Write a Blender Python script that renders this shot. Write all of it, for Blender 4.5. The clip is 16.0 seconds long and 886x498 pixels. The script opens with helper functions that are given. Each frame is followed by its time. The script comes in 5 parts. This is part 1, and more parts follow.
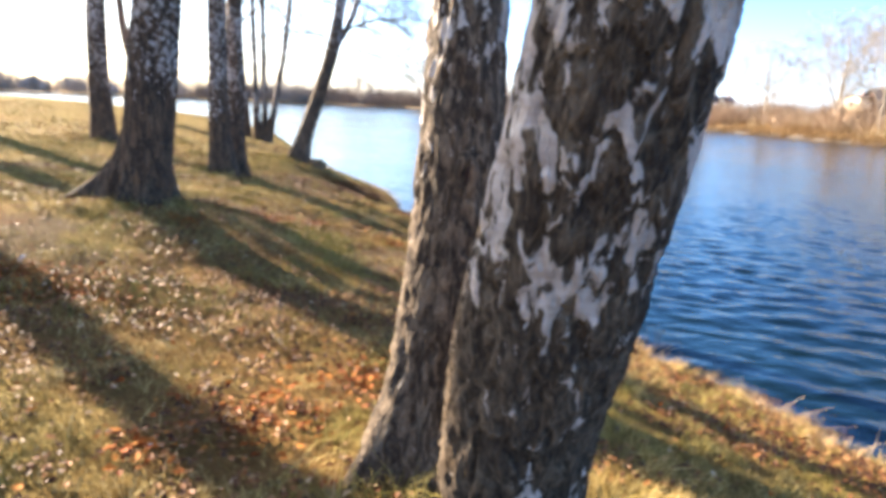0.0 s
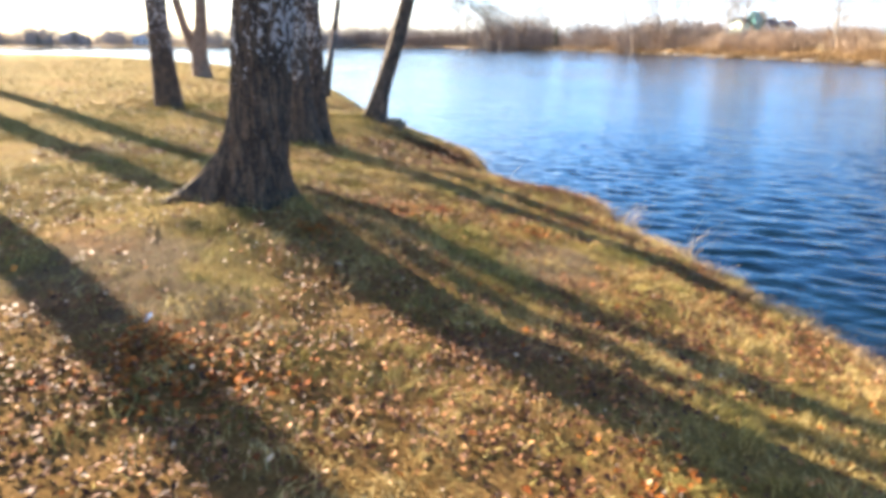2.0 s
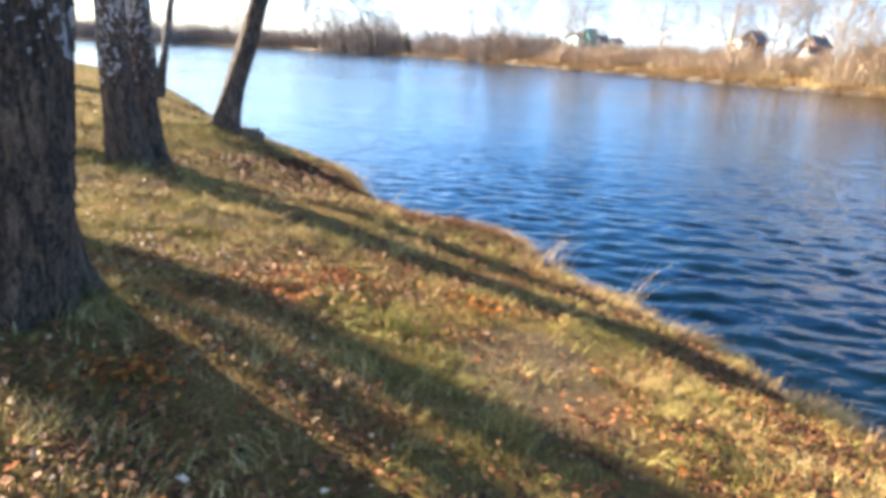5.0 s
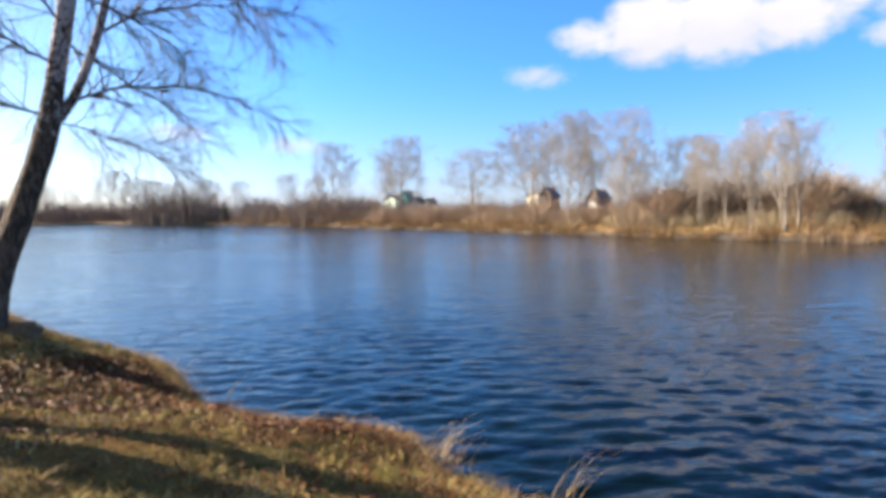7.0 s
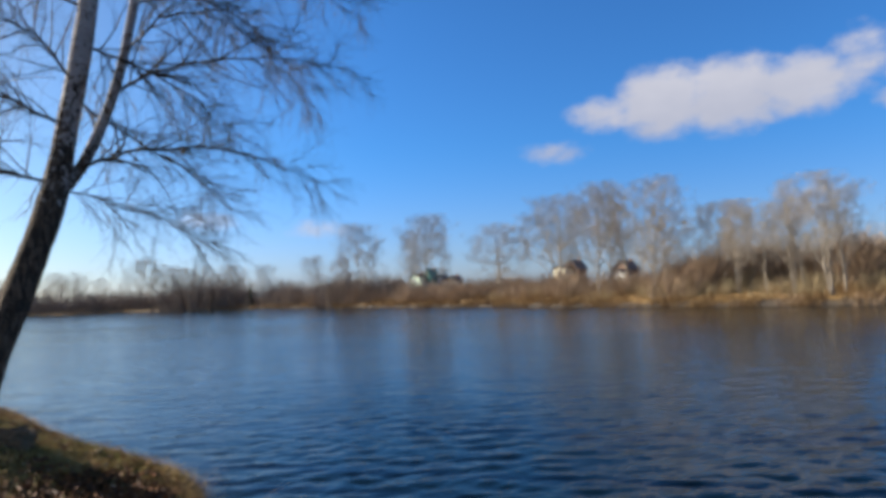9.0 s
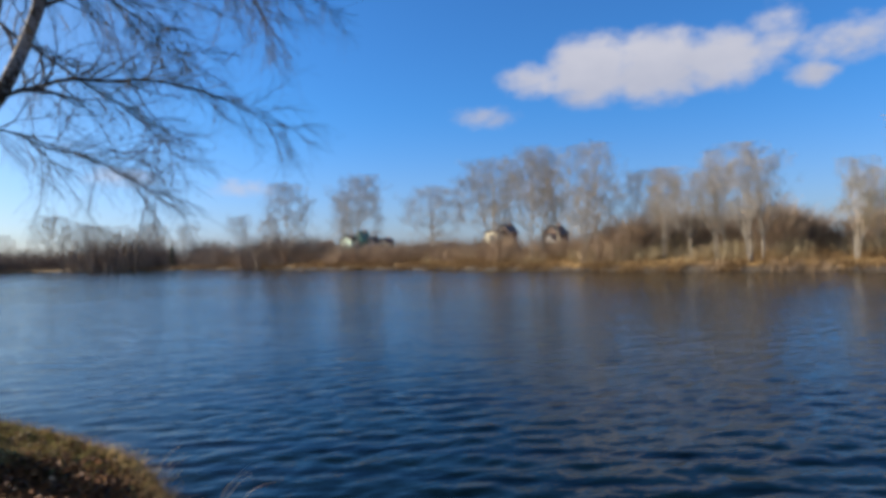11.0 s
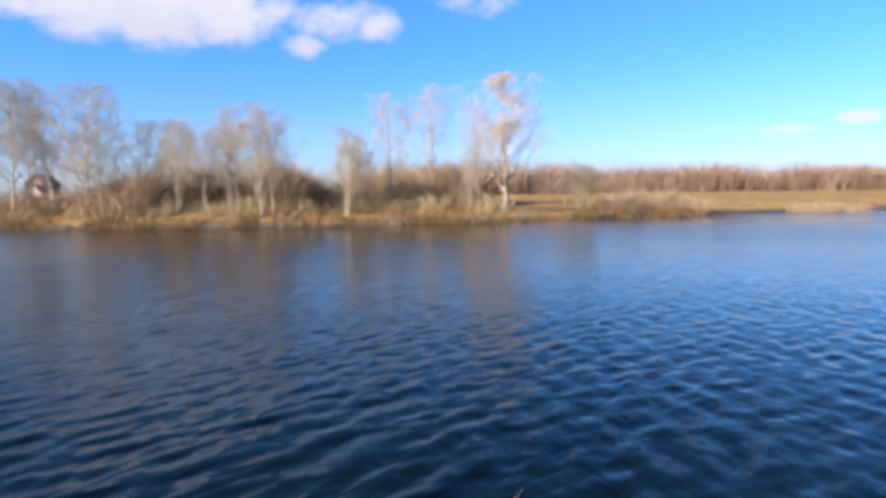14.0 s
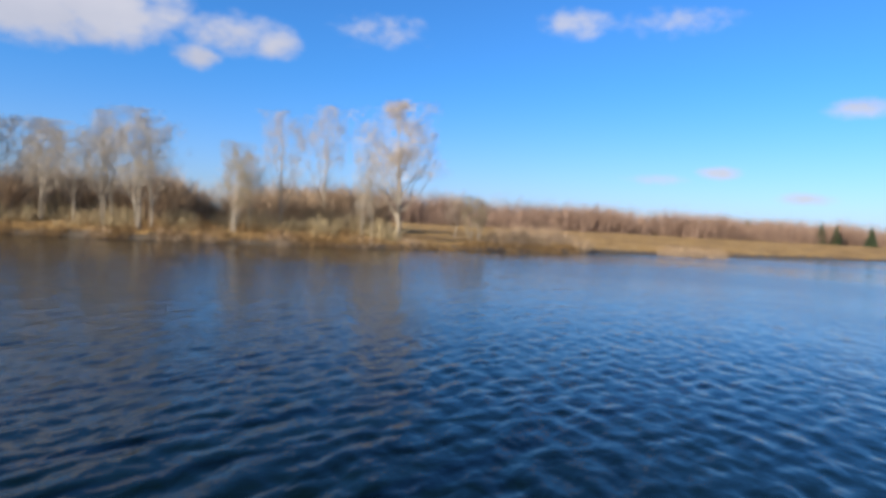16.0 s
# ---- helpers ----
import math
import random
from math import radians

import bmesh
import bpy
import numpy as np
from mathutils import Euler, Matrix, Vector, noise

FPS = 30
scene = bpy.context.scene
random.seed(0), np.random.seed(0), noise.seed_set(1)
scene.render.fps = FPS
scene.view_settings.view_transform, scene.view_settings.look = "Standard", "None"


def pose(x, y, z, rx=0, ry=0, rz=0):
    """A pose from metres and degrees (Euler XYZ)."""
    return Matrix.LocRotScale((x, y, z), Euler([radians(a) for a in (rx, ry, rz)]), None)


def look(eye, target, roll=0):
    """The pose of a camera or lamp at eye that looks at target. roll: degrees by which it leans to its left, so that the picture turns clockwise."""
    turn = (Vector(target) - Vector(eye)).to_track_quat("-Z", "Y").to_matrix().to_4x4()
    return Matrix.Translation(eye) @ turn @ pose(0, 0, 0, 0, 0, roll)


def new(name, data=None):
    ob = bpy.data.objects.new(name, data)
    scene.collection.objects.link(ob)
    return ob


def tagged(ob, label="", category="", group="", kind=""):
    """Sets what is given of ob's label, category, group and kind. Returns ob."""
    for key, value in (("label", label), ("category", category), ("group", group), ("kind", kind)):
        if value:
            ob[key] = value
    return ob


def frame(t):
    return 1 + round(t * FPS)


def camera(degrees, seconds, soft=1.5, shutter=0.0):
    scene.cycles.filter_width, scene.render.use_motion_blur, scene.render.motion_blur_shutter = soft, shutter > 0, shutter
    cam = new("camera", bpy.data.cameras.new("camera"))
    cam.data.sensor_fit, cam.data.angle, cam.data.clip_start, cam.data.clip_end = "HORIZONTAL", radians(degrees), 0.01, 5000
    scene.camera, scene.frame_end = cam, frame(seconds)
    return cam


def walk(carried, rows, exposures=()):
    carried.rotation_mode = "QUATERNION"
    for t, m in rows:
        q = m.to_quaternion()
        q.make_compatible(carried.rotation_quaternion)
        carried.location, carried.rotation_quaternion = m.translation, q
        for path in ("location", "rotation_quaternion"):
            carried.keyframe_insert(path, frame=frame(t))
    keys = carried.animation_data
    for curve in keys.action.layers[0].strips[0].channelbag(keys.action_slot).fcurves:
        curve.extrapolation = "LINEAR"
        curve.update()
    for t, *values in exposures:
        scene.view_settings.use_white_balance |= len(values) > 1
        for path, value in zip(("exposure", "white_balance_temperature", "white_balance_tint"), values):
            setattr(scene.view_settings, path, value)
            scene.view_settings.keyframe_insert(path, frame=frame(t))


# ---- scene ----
cam = camera(70.0, 16.0, soft=4.4)
PATH = [
    (0.0, pose(0.002, 0.001, 2.697, 76.99, -2.30, 0.40)),
    (0.5, pose(-0.327, 0.344, 2.753, 74.82, -1.10, 3.73)),
    (1.0, pose(-0.679, 0.667, 2.790, 74.18, -0.90, 3.60)),
    (1.5, pose(-0.966, 1.011, 2.776, 73.08, -0.18, 2.49)),
    (2.0, pose(-1.174, 1.313, 2.889, 71.73, 0.12, 3.54)),
    (2.5, pose(-1.378, 1.628, 2.926, 71.11, 1.40, 4.82)),
    (3.0, pose(-1.478, 1.993, 2.910, 69.22, -0.98, 4.25)),
    (3.2, pose(-1.496, 2.175, 2.938, 69.86, -1.74, 4.81)),
    (5.3, pose(-1.674, 3.821, 2.730, 72.54, -2.27, -13.81)),
    (5.5, pose(-1.672, 3.996, 2.723, 72.71, -2.15, -16.73)),
    (6.0, pose(-1.627, 4.474, 2.714, 79.84, -1.04, -20.67)),
    (6.5, pose(-1.630, 4.913, 2.683, 84.71, -0.83, -23.26)),
    (7.0, pose(-1.615, 5.381, 2.651, 86.87, 0.33, -25.33)),
    (7.5, pose(-1.533, 5.822, 2.663, 94.22, 1.75, -24.07)),
    (8.0, pose(-1.481, 6.157, 2.591, 96.56, 1.36, -24.21)),
    (8.5, pose(-1.470, 6.496, 2.572, 93.99, 2.35, -23.68)),
    (8.7, pose(-1.475, 6.703, 2.559, 94.07, 2.26, -23.09)),
    (10.8, pose(-1.713, 7.905, 2.522, 90.65, 2.12, -28.28)),
    (11.0, pose(-1.773, 8.009, 2.552, 90.34, 1.68, -29.63)),
    (11.5, pose(-1.903, 8.235, 2.636, 89.64, 2.28, -38.81)),
    (12.0, pose(-2.039, 8.434, 2.730, 88.86, 1.56, -42.33)),
    (12.5, pose(-2.181, 8.612, 2.828, 87.55, 2.03, -48.17)),
    (13.0, pose(-2.191, 8.701, 2.801, 88.68, 1.18, -58.14)),
    (13.5, pose(-2.128, 8.807, 2.772, 85.18, 0.35, -64.73)),
    (14.0, pose(-2.095, 8.838, 2.746, 85.26, 0.86, -72.21)),
    (14.5, pose(-2.015, 8.908, 2.715, 86.09, -0.59, -79.91)),
    (15.0, pose(-2.024, 9.070, 2.658, 86.94, -0.68, -81.96)),
    (15.5, pose(-1.985, 9.031, 2.636, 87.63, -0.31, -79.45)),
    (16.0, pose(-1.995, 9.013, 2.590, 87.95, -2.83, -82.01)),
]
EXPOSURES = [(0.0, 2.95, 7350, 16), (1.0, 3.05, 7300, 15), (2.0, 2.98, 7200, 14), (3.2, 2.95, 7200, 14), (5.5, 2.82, 6800, 12), (6.2, 2.5, 6900, 16), (7.0, 1.9, 6800, 15), (7.5, 1.48, 6550, 11), (8.0, 1.2, 6500, 10),
             (8.5, 1.1, 6500, 10), (11.0, 1.05, 6500, 10), (12.0, 1.2, 6500, 10), (13.0, 1.4, 6500, 10), (13.6, 1.6, 6600, 13), (14.5, 1.65, 6700, 15), (15.1, 1.5, 6550, 12), (16.0, 1.2, 6500, 10)]
walk(cam, PATH, EXPOSURES)

# ---- light ----
SUN_AZ, SUN_EL = -50.0, 22.5      # degrees from +y towards +x, and above the horizon

world = bpy.data.worlds.new("world")
scene.world = world
world.use_nodes = True
wt = world.node_tree
wt.nodes.clear()


def wnode(kind, **values):
    n = wt.nodes.new(kind)
    for k, v in values.items():
        n.inputs[int(k[1:])].default_value = v
    return n


def wmath(op, a, b=None, c=None, clamp=False):
    n = wt.nodes.new("ShaderNodeMath")
    n.operation, n.use_clamp = op, clamp
    for i, v in enumerate((a, b, c)):
        if v is None:
            continue
        if isinstance(v, (int, float)):
            n.inputs[i].default_value = v
        else:
            wt.links.new(v, n.inputs[i])
    return n.outputs[0]


sky = wt.nodes.new("ShaderNodeTexSky")
sky.sky_type, sky.sun_disc = "NISHITA", False
sky.sun_elevation, sky.sun_rotation = radians(SUN_EL), radians(SUN_AZ)
sky.altitude, sky.air_density, sky.dust_density, sky.ozone_density = 150, 1.0, 0.9, 3.0
tc = wt.nodes.new("ShaderNodeTexCoord")
sep = wt.nodes.new("ShaderNodeSeparateXYZ")
wt.links.new(tc.outputs["Generated"], sep.inputs[0])
azimuth = wmath("MULTIPLY", wmath("ARCTAN2", sep.outputs[0], sep.outputs[1]), 57.2958)
elevation = wmath("MULTIPLY", wmath("ARCSINE", sep.outputs[2]), 57.2958)
# fair-weather clouds: azimuth, elevation, half width, half height (degrees), thickness
CLOUDS = [(38.5, 14.8, 3.4, 1.5, 0.9), (43.4, 15.3, 4.6, 3.2, 1.5), (48.7, 15.1, 4.8, 3.2, 1.5), (53.7, 15.0, 4.3, 2.6, 1.3), (57.8, 16.1, 2.3, 2.2, 0.6), (62.8, 15.0, 4.5, 1.6, 0.6),
          (66.7, 14.8, 2.1, 1.5, 0.95), (60.3, 12.9, 1.9, 1.0, 0.95), (33.6, 11.9, 2.7, 0.9, 0.5), (2.6, 6.8, 2.4, 0.7, 0.4), (12.3, 6.0, 2.4, 0.7, 0.35), (75.8, 16.6, 2.8, 1.0, 0.22),
          (93.0, 17.7, 2.8, 1.2, 0.55), (101.3, 17.6, 3.1, 0.8, 0.2), (114.8, 10.3, 2.3, 0.8, 0.9), (105.4, 5.5, 1.8, 0.6, 0.95), (111.6, 3.5, 2.3, 0.5, 0.8), (100.4, 4.9, 2.3, 0.4, 0.45)]
cloud = None
for a0, e0, wa, we, thick in CLOUDS:
    u = wmath("DIVIDE", wmath("SUBTRACT", azimuth, a0), wa)
    v = wmath("DIVIDE", wmath("SUBTRACT", elevation, e0), we)
    puff = wmath("MULTIPLY", wmath("SUBTRACT", 1.0, wmath("ADD", wmath("MULTIPLY", u, u), wmath("MULTIPLY", v, v))), thick)
    cloud = puff if cloud is None else wmath("MAXIMUM", cloud, puff)
# unseen broken cloud added overhead and behind, beyond the clear stretch of sky across the lake, to whiten the fill
# light
aside = wmath("MULTIPLY", wmath("SUBTRACT", wmath("ABSOLUTE", wmath("SUBTRACT", azimuth, 45.0)), 110.0), 0.04, clamp=True)
above = wmath("MULTIPLY", wmath("SUBTRACT", elevation, 60.0), 0.06, clamp=True)
fill_cloud = wmath("SUBTRACT", wmath("MULTIPLY", wmath("MAXIMUM", wmath("MULTIPLY", aside, wmath("MULTIPLY", wmath("SUBTRACT", elevation, 8.0), 0.1, clamp=True)), above), 3.2), 3.0)
cloud = wmath("MAXIMUM", cloud, fill_cloud)
comb = wt.nodes.new("ShaderNodeCombineXYZ")
wt.links.new(azimuth, comb.inputs[0])
wt.links.new(wmath("MULTIPLY", elevation, 1.5), comb.inputs[1])
fluff = wt.nodes.new("ShaderNodeTexNoise")
wt.links.new(comb.outputs[0], fluff.inputs["Vector"])
fluff.inputs["Scale"].default_value, fluff.inputs["Detail"].default_value, fluff.inputs["Roughness"].default_value = 0.5, 6.0, 0.58
cover = wmath("ADD", cloud, wmath("MULTIPLY", wmath("SUBTRACT", fluff.outputs[0], 0.52), 2.0))
soft_cover = wt.nodes.new("ShaderNodeMapRange")
soft_cover.interpolation_type = "SMOOTHSTEP"
wt.links.new(cover, soft_cover.inputs[0])
soft_cover.inputs[1].default_value, soft_cover.inputs[2].default_value, soft_cover.inputs[4].default_value = -0.45, 1.1, 0.92
shade = wt.nodes.new("ShaderNodeTexNoise")
wt.links.new(comb.outputs[0], shade.inputs["Vector"])
shade.inputs["Scale"].default_value, shade.inputs["Detail"].default_value = 0.3, 4.0
tone = wt.nodes.new("ShaderNodeMix")
tone.data_type = "RGBA"
lit_top = wmath("MAXIMUM", wmath("MULTIPLY", wmath("SUBTRACT", elevation, 12.0), 0.2, clamp=True), wmath("MULTIPLY", wmath("SUBTRACT", 11.5, elevation), 0.7, clamp=True))
wt.links.new(wmath("ADD", wmath("MULTIPLY", shade.outputs[0], 0.5), wmath("MULTIPLY", lit_top, 0.5)), tone.inputs[0])
tone.inputs[6].default_value, tone.inputs[7].default_value = (3.7, 3.9, 4.8, 1), (6.0, 5.9, 6.4, 1)
mix_sky = wt.nodes.new("ShaderNodeMix")
mix_sky.data_type = "RGBA"
wt.links.new(soft_cover.outputs[0], mix_sky.inputs[0])
clear = wt.nodes.new("ShaderNodeMix")      # a clean, deep autumn blue
clear.data_type, clear.blend_type = "RGBA", "MULTIPLY"
clear.inputs[0].default_value = 1.0
wt.links.new(sky.outputs[0], clear.inputs[6])
low = wt.nodes.new("ShaderNodeMapRange")      # paler towards the horizon
low.interpolation_type = "SMOOTHSTEP"
wt.links.new(elevation, low.inputs[0])
low.inputs[1].default_value, low.inputs[2].default_value = -1.0, 14.0
tint = wt.nodes.new("ShaderNodeMix")
tint.data_type = "RGBA"
wt.links.new(low.outputs[0], tint.inputs[0])
tint.inputs[6].default_value, tint.inputs[7].default_value = (0.86, 1.01, 1.56, 1), (0.42, 1.00, 1.62, 1)
high = wt.nodes.new("ShaderNodeMapRange")      # deeper towards the zenith
high.interpolation_type = "SMOOTHSTEP"
wt.links.new(elevation, high.inputs[0])
high.inputs[1].default_value, high.inputs[2].default_value = 23.0, 58.0
deep = wt.nodes.new("ShaderNodeMix")
deep.data_type = "RGBA"
wt.links.new(high.outputs[0], deep.inputs[0])
wt.links.new(tint.outputs[2], deep.inputs[6])
deep.inputs[7].default_value = (0.27, 0.41, 0.49, 1)
facing = wt.nodes.new("ShaderNodeVectorMath")      # whiter haze round the sun
facing.operation = "DOT_PRODUCT"
wt.links.new(tc.outputs["Generated"], facing.inputs[0])
facing.inputs[1].default_value = (math.sin(radians(SUN_AZ)) * math.cos(radians(SUN_EL)), math.cos(radians(SUN_AZ)) * math.cos(radians(SUN_EL)), math.sin(radians(SUN_EL)))
glare = wt.nodes.new("ShaderNodeMapRange")
glare.interpolation_type = "SMOOTHSTEP"
wt.links.new(facing.outputs["Value"], glare.inputs[0])
glare.inputs[1].default_value, glare.inputs[2].default_value = 0.42, 1.0
haze = wt.nodes.new("ShaderNodeMix")
haze.data_type = "RGBA"
wt.links.new(glare.outputs[0], haze.inputs[0])
wt.links.new(deep.outputs[2], haze.inputs[6])
haze.inputs[7].default_value = (1.0, 1.1, 1.2, 1)
wt.links.new(haze.outputs[2], clear.inputs[7])
wt.links.new(clear.outputs[2], mix_sky.inputs[6])
wt.links.new(tone.outputs[2], mix_sky.inputs[7])
back = wt.nodes.new("ShaderNodeBackground")
back.inputs[1].default_value = 0.055
wt.links.new(mix_sky.outputs[2], back.inputs[0])
wout = wt.nodes.new("ShaderNodeOutputWorld")
wt.links.new(back.outputs[0], wout.inputs[0])

sun_data = bpy.data.lights.new("sun", "SUN")
sun_data.energy, sun_data.angle, sun_data.color = 4.3, radians(0.55), (1.0, 0.91, 0.77)
sun = new("sun", sun_data)
sun_way = Vector((math.sin(radians(SUN_AZ)) * math.cos(radians(SUN_EL)), math.cos(radians(SUN_AZ)) * math.cos(radians(SUN_EL)), math.sin(radians(SUN_EL))))
sun.matrix_world = look(sun_way * 100, (0, 0, 0))

# ---- materials ----


class Mat:
    """A small helper round one node material."""

    def __init__(self, name, rough=0.9, spec=0.3):
        self.m = bpy.data.materials.new(name)
        self.m.use_nodes = True
        self.t = self.m.node_tree
        self.b = self.t.nodes["Principled BSDF"]
        self.b.inputs["Roughness"].default_value = rough
        self.b.inputs["Specular IOR Level"].default_value = spec

    def link(self, a, b):
        self.t.links.new(a, b)

    def crests(self, degrees, stretch):
        """Coordinates along a wave's way (x) and along its crests (y, drawn out)."""
        c = self.t.nodes.new("ShaderNodeTexCoord")
        mp = self.t.nodes.new("ShaderNodeMapping")
        mp.vector_type = "TEXTURE"
        mp.inputs["Scale"].default_value = (1, stretch, 1)
        mp.inputs["Rotation"].default_value = (0, 0, radians(degrees))
        self.link(c.outputs["Object"], mp.inputs[0])
        return mp.outputs[0]

    def coords(self, which="Object", scale=(1, 1, 1), rz=0.0):
        c = self.t.nodes.new("ShaderNodeTexCoord")
        mp = self.t.nodes.new("ShaderNodeMapping")
        mp.inputs["Scale"].default_value = scale
        mp.inputs["Rotation"].default_value = (0, 0, rz)
        self.link(c.outputs[which], mp.inputs[0])
        return mp.outputs[0]

    def noise(self, vec, scale, detail=4.0, rough=0.55, warp=0.0):
        n = self.t.nodes.new("ShaderNodeTexNoise")
        n.inputs["Scale"].default_value, n.inputs["Detail"].default_value = scale, detail
        n.inputs["Roughness"].default_value, n.inputs["Distortion"].default_value = rough, warp
        self.link(vec, n.inputs["Vector"])
        return n.outputs[0]

    def ramp(self, fac, *stops):
        r = self.t.nodes.new("ShaderNodeValToRGB")
        el = r.color_ramp.elements
        while len(el) < len(stops):
            el.new(0.5)
        for e, (p, c) in zip(el, stops):
            e.position = p
            e.color = (*c, 1) if len(c) == 3 else c
        self.link(fac, r.inputs[0])
        return r.outputs[0]

    def mix(self, fac, a, b, kind="MIX"):
        n = self.t.nodes.new("ShaderNodeMix")
        n.data_type, n.blend_type = "RGBA", kind
        for i, v in ((0, fac), (6, a), (7, b)):
            if isinstance(v, tuple):
                n.inputs[i].default_value = (*v, 1)
            elif isinstance(v, (int, float)):
                n.inputs[i].default_value = v
            else:
                self.link(v, n.inputs[i])
        return n.outputs[2]

    def step(self, v, lo, hi, a=0.0, b=1.0):
        n = self.t.nodes.new("ShaderNodeMapRange")
        n.interpolation_type = "SMOOTHSTEP"
        for i, x in enumerate((lo, hi, a, b)):
            n.inputs[i + 1].default_value = x
        self.link(v, n.inputs[0])
        return n.outputs[0]

    def math(self, op, a, b):
        n = self.t.nodes.new("ShaderNodeMath")
        n.operation = op
        for i, v in enumerate((a, b)):
            if isinstance(v, (int, float)):
                n.inputs[i].default_value = v
            else:
                self.link(v, n.inputs[i])
        return n.outputs[0]

    def colour(self, c):
        if isinstance(c, tuple):
            self.b.inputs["Base Color"].default_value = (*c, 1)
        else:
            self.link(c, self.b.inputs["Base Color"])
        return self

    def bump(self, height, strength=0.5, distance=0.01):
        n = self.t.nodes.new("ShaderNodeBump")
        n.inputs["Strength"].default_value, n.inputs["Distance"].default_value = strength, distance
        self.link(height, n.inputs["Height"])
        self.link(n.outputs[0], self.b.inputs["Normal"])
        return self

    def island(self):
        return self.t.nodes.new("ShaderNodeNewGeometry").outputs["Random Per Island"]

    def per_object(self):
        return self.t.nodes.new("ShaderNodeObjectInfo").outputs["Random"]

    def height(self):
        c = self.t.nodes.new("ShaderNodeTexCoord")
        s = self.t.nodes.new("ShaderNodeSeparateXYZ")
        self.link(c.outputs["Object"], s.inputs[0])
        return s.outputs[2]


def bark_material(name, white_low, white_high, plates=1.0, chalk=(0.62, 0.57, 0.55), tone=1.0, span=(0.2, 4.5), tall=0.30, grey=1.0, cracks=1.7):
    """Birch bark: dark fissured plates with chalk-white papery patches, more of them higher up the stem."""
    k = Mat(name, 0.88, 0.2)
    patch = k.noise(k.coords(scale=(1, 1, tall)), 15.0 * plates, 3.0, 0.55, 0.5)
    big = k.noise(k.coords(scale=(1, 1, 0.7)), 2.6, 2.0)
    bands = k.noise(k.coords(scale=(0.25, 0.25, 3.0)), 9.0, 3.0, 0.6)
    fine = k.noise(k.coords(scale=(1, 1, 0.5)), 70.0, 5.0, 0.65)
    ridge = k.noise(k.coords(scale=(1, 1, 0.20)), 17.0 * cracks, 4.0, 0.62, 0.9)
    level = k.step(k.height(), span[0], span[1], white_low, white_high)
    f = k.math("ADD", k.math("ADD", patch, k.math("MULTIPLY", big, 0.45)), k.math("MULTIPLY", bands, 0.12))
    f = k.math("ADD", f, level)
    white = k.step(k.math("ADD", f, k.math("MULTIPLY", fine, 0.10)), 0.94, 0.99)
    dim = 0.75 + 0.2 * tone
    dark = k.ramp(fine, (0.30, (0.016 * dim, 0.011 * dim, 0.008 * dim)), (0.5, (0.055 * dim, 0.039 * dim, 0.027 * dim)), (0.72, (0.13 * dim, 0.096 * dim, 0.066 * dim)))
    plate = k.ramp(fine, (0.3, (0.075 * tone, 0.055 * grey * tone, 0.038 * grey ** 2 * tone)), (0.7, (0.21 * tone, 0.155 * grey * tone, 0.105 * grey ** 2 * tone)))
    dark = k.mix(k.step(ridge, 0.44, 0.60), dark, plate)
    pale = k.mix(k.step(bands, 0.35, 0.7), chalk, (chalk[0] * 0.72, chalk[1] * 0.66, chalk[2] * 0.62))
    pale = k.mix(k.step(fine, 0.27, 0.40), (0.30, 0.25, 0.21), pale)
    k.colour(k.mix(white, dark, pale))
    k.bump(k.math("ADD", k.math("MULTIPLY", white, 0.4), k.math("ADD", k.math("MULTIPLY", ridge, 2.8), k.math("MULTIPLY", fine, 0.6))), 1.0, 0.028)
    return k.m


BARK_NEAR = bark_material("bark_birch_old", -0.04, 0.11, 1.15, (0.70, 0.62, 0.55), 1.05, (0.3, 1.4), 0.33, 1.0)
BARK_GREY = bark_material("bark_birch_grey", -0.10, 0.06, 1.6, (0.64, 0.59, 0.53), 1.3, (0.2, 1.8), 0.36, 1.0)
BARK_DARK = bark_material("bark_birch_rough", -0.20, 0.08, 1.6, (0.62, 0.55, 0.48), 1.1, (0.3, 1.6), 0.7, 0.88, 1.3)
BARK_SLIM = bark_material("bark_birch_slim", -0.20, 0.19, 1.3, (0.60, 0.56, 0.52), 1.25, (1.0, 4.4), 0.8, 0.97, 1.3)
k = Mat("bark_far", 0.9, 0.2)
n1 = k.noise(k.coords(scale=(1, 1, 0.3)), 3.0)
BARK_FAR = k.colour(k.ramp(n1, (0.3, (0.16, 0.13, 0.10)), (0.55, (0.36, 0.31, 0.25)), (0.75, (0.55, 0.50, 0.42)))).m
k = Mat("twigs_near", 0.7, 0.3)
TWIG = k.colour(k.ramp(k.noise(k.coords(), 3.0), (0.3, (0.022, 0.015, 0.012)), (0.7, (0.065, 0.045, 0.036)))).m


def twig_far_material(name, a, b):
    k = Mat(name, 0.85, 0.2)
    k.colour(k.mix(k.per_object(), k.ramp(k.island(), (0.0, a), (1.0, b)), k.ramp(k.island(), (0.0, tuple(x * 0.7 for x in a)), (1.0, tuple(x * 0.85 for x in b)))))
    return k.m


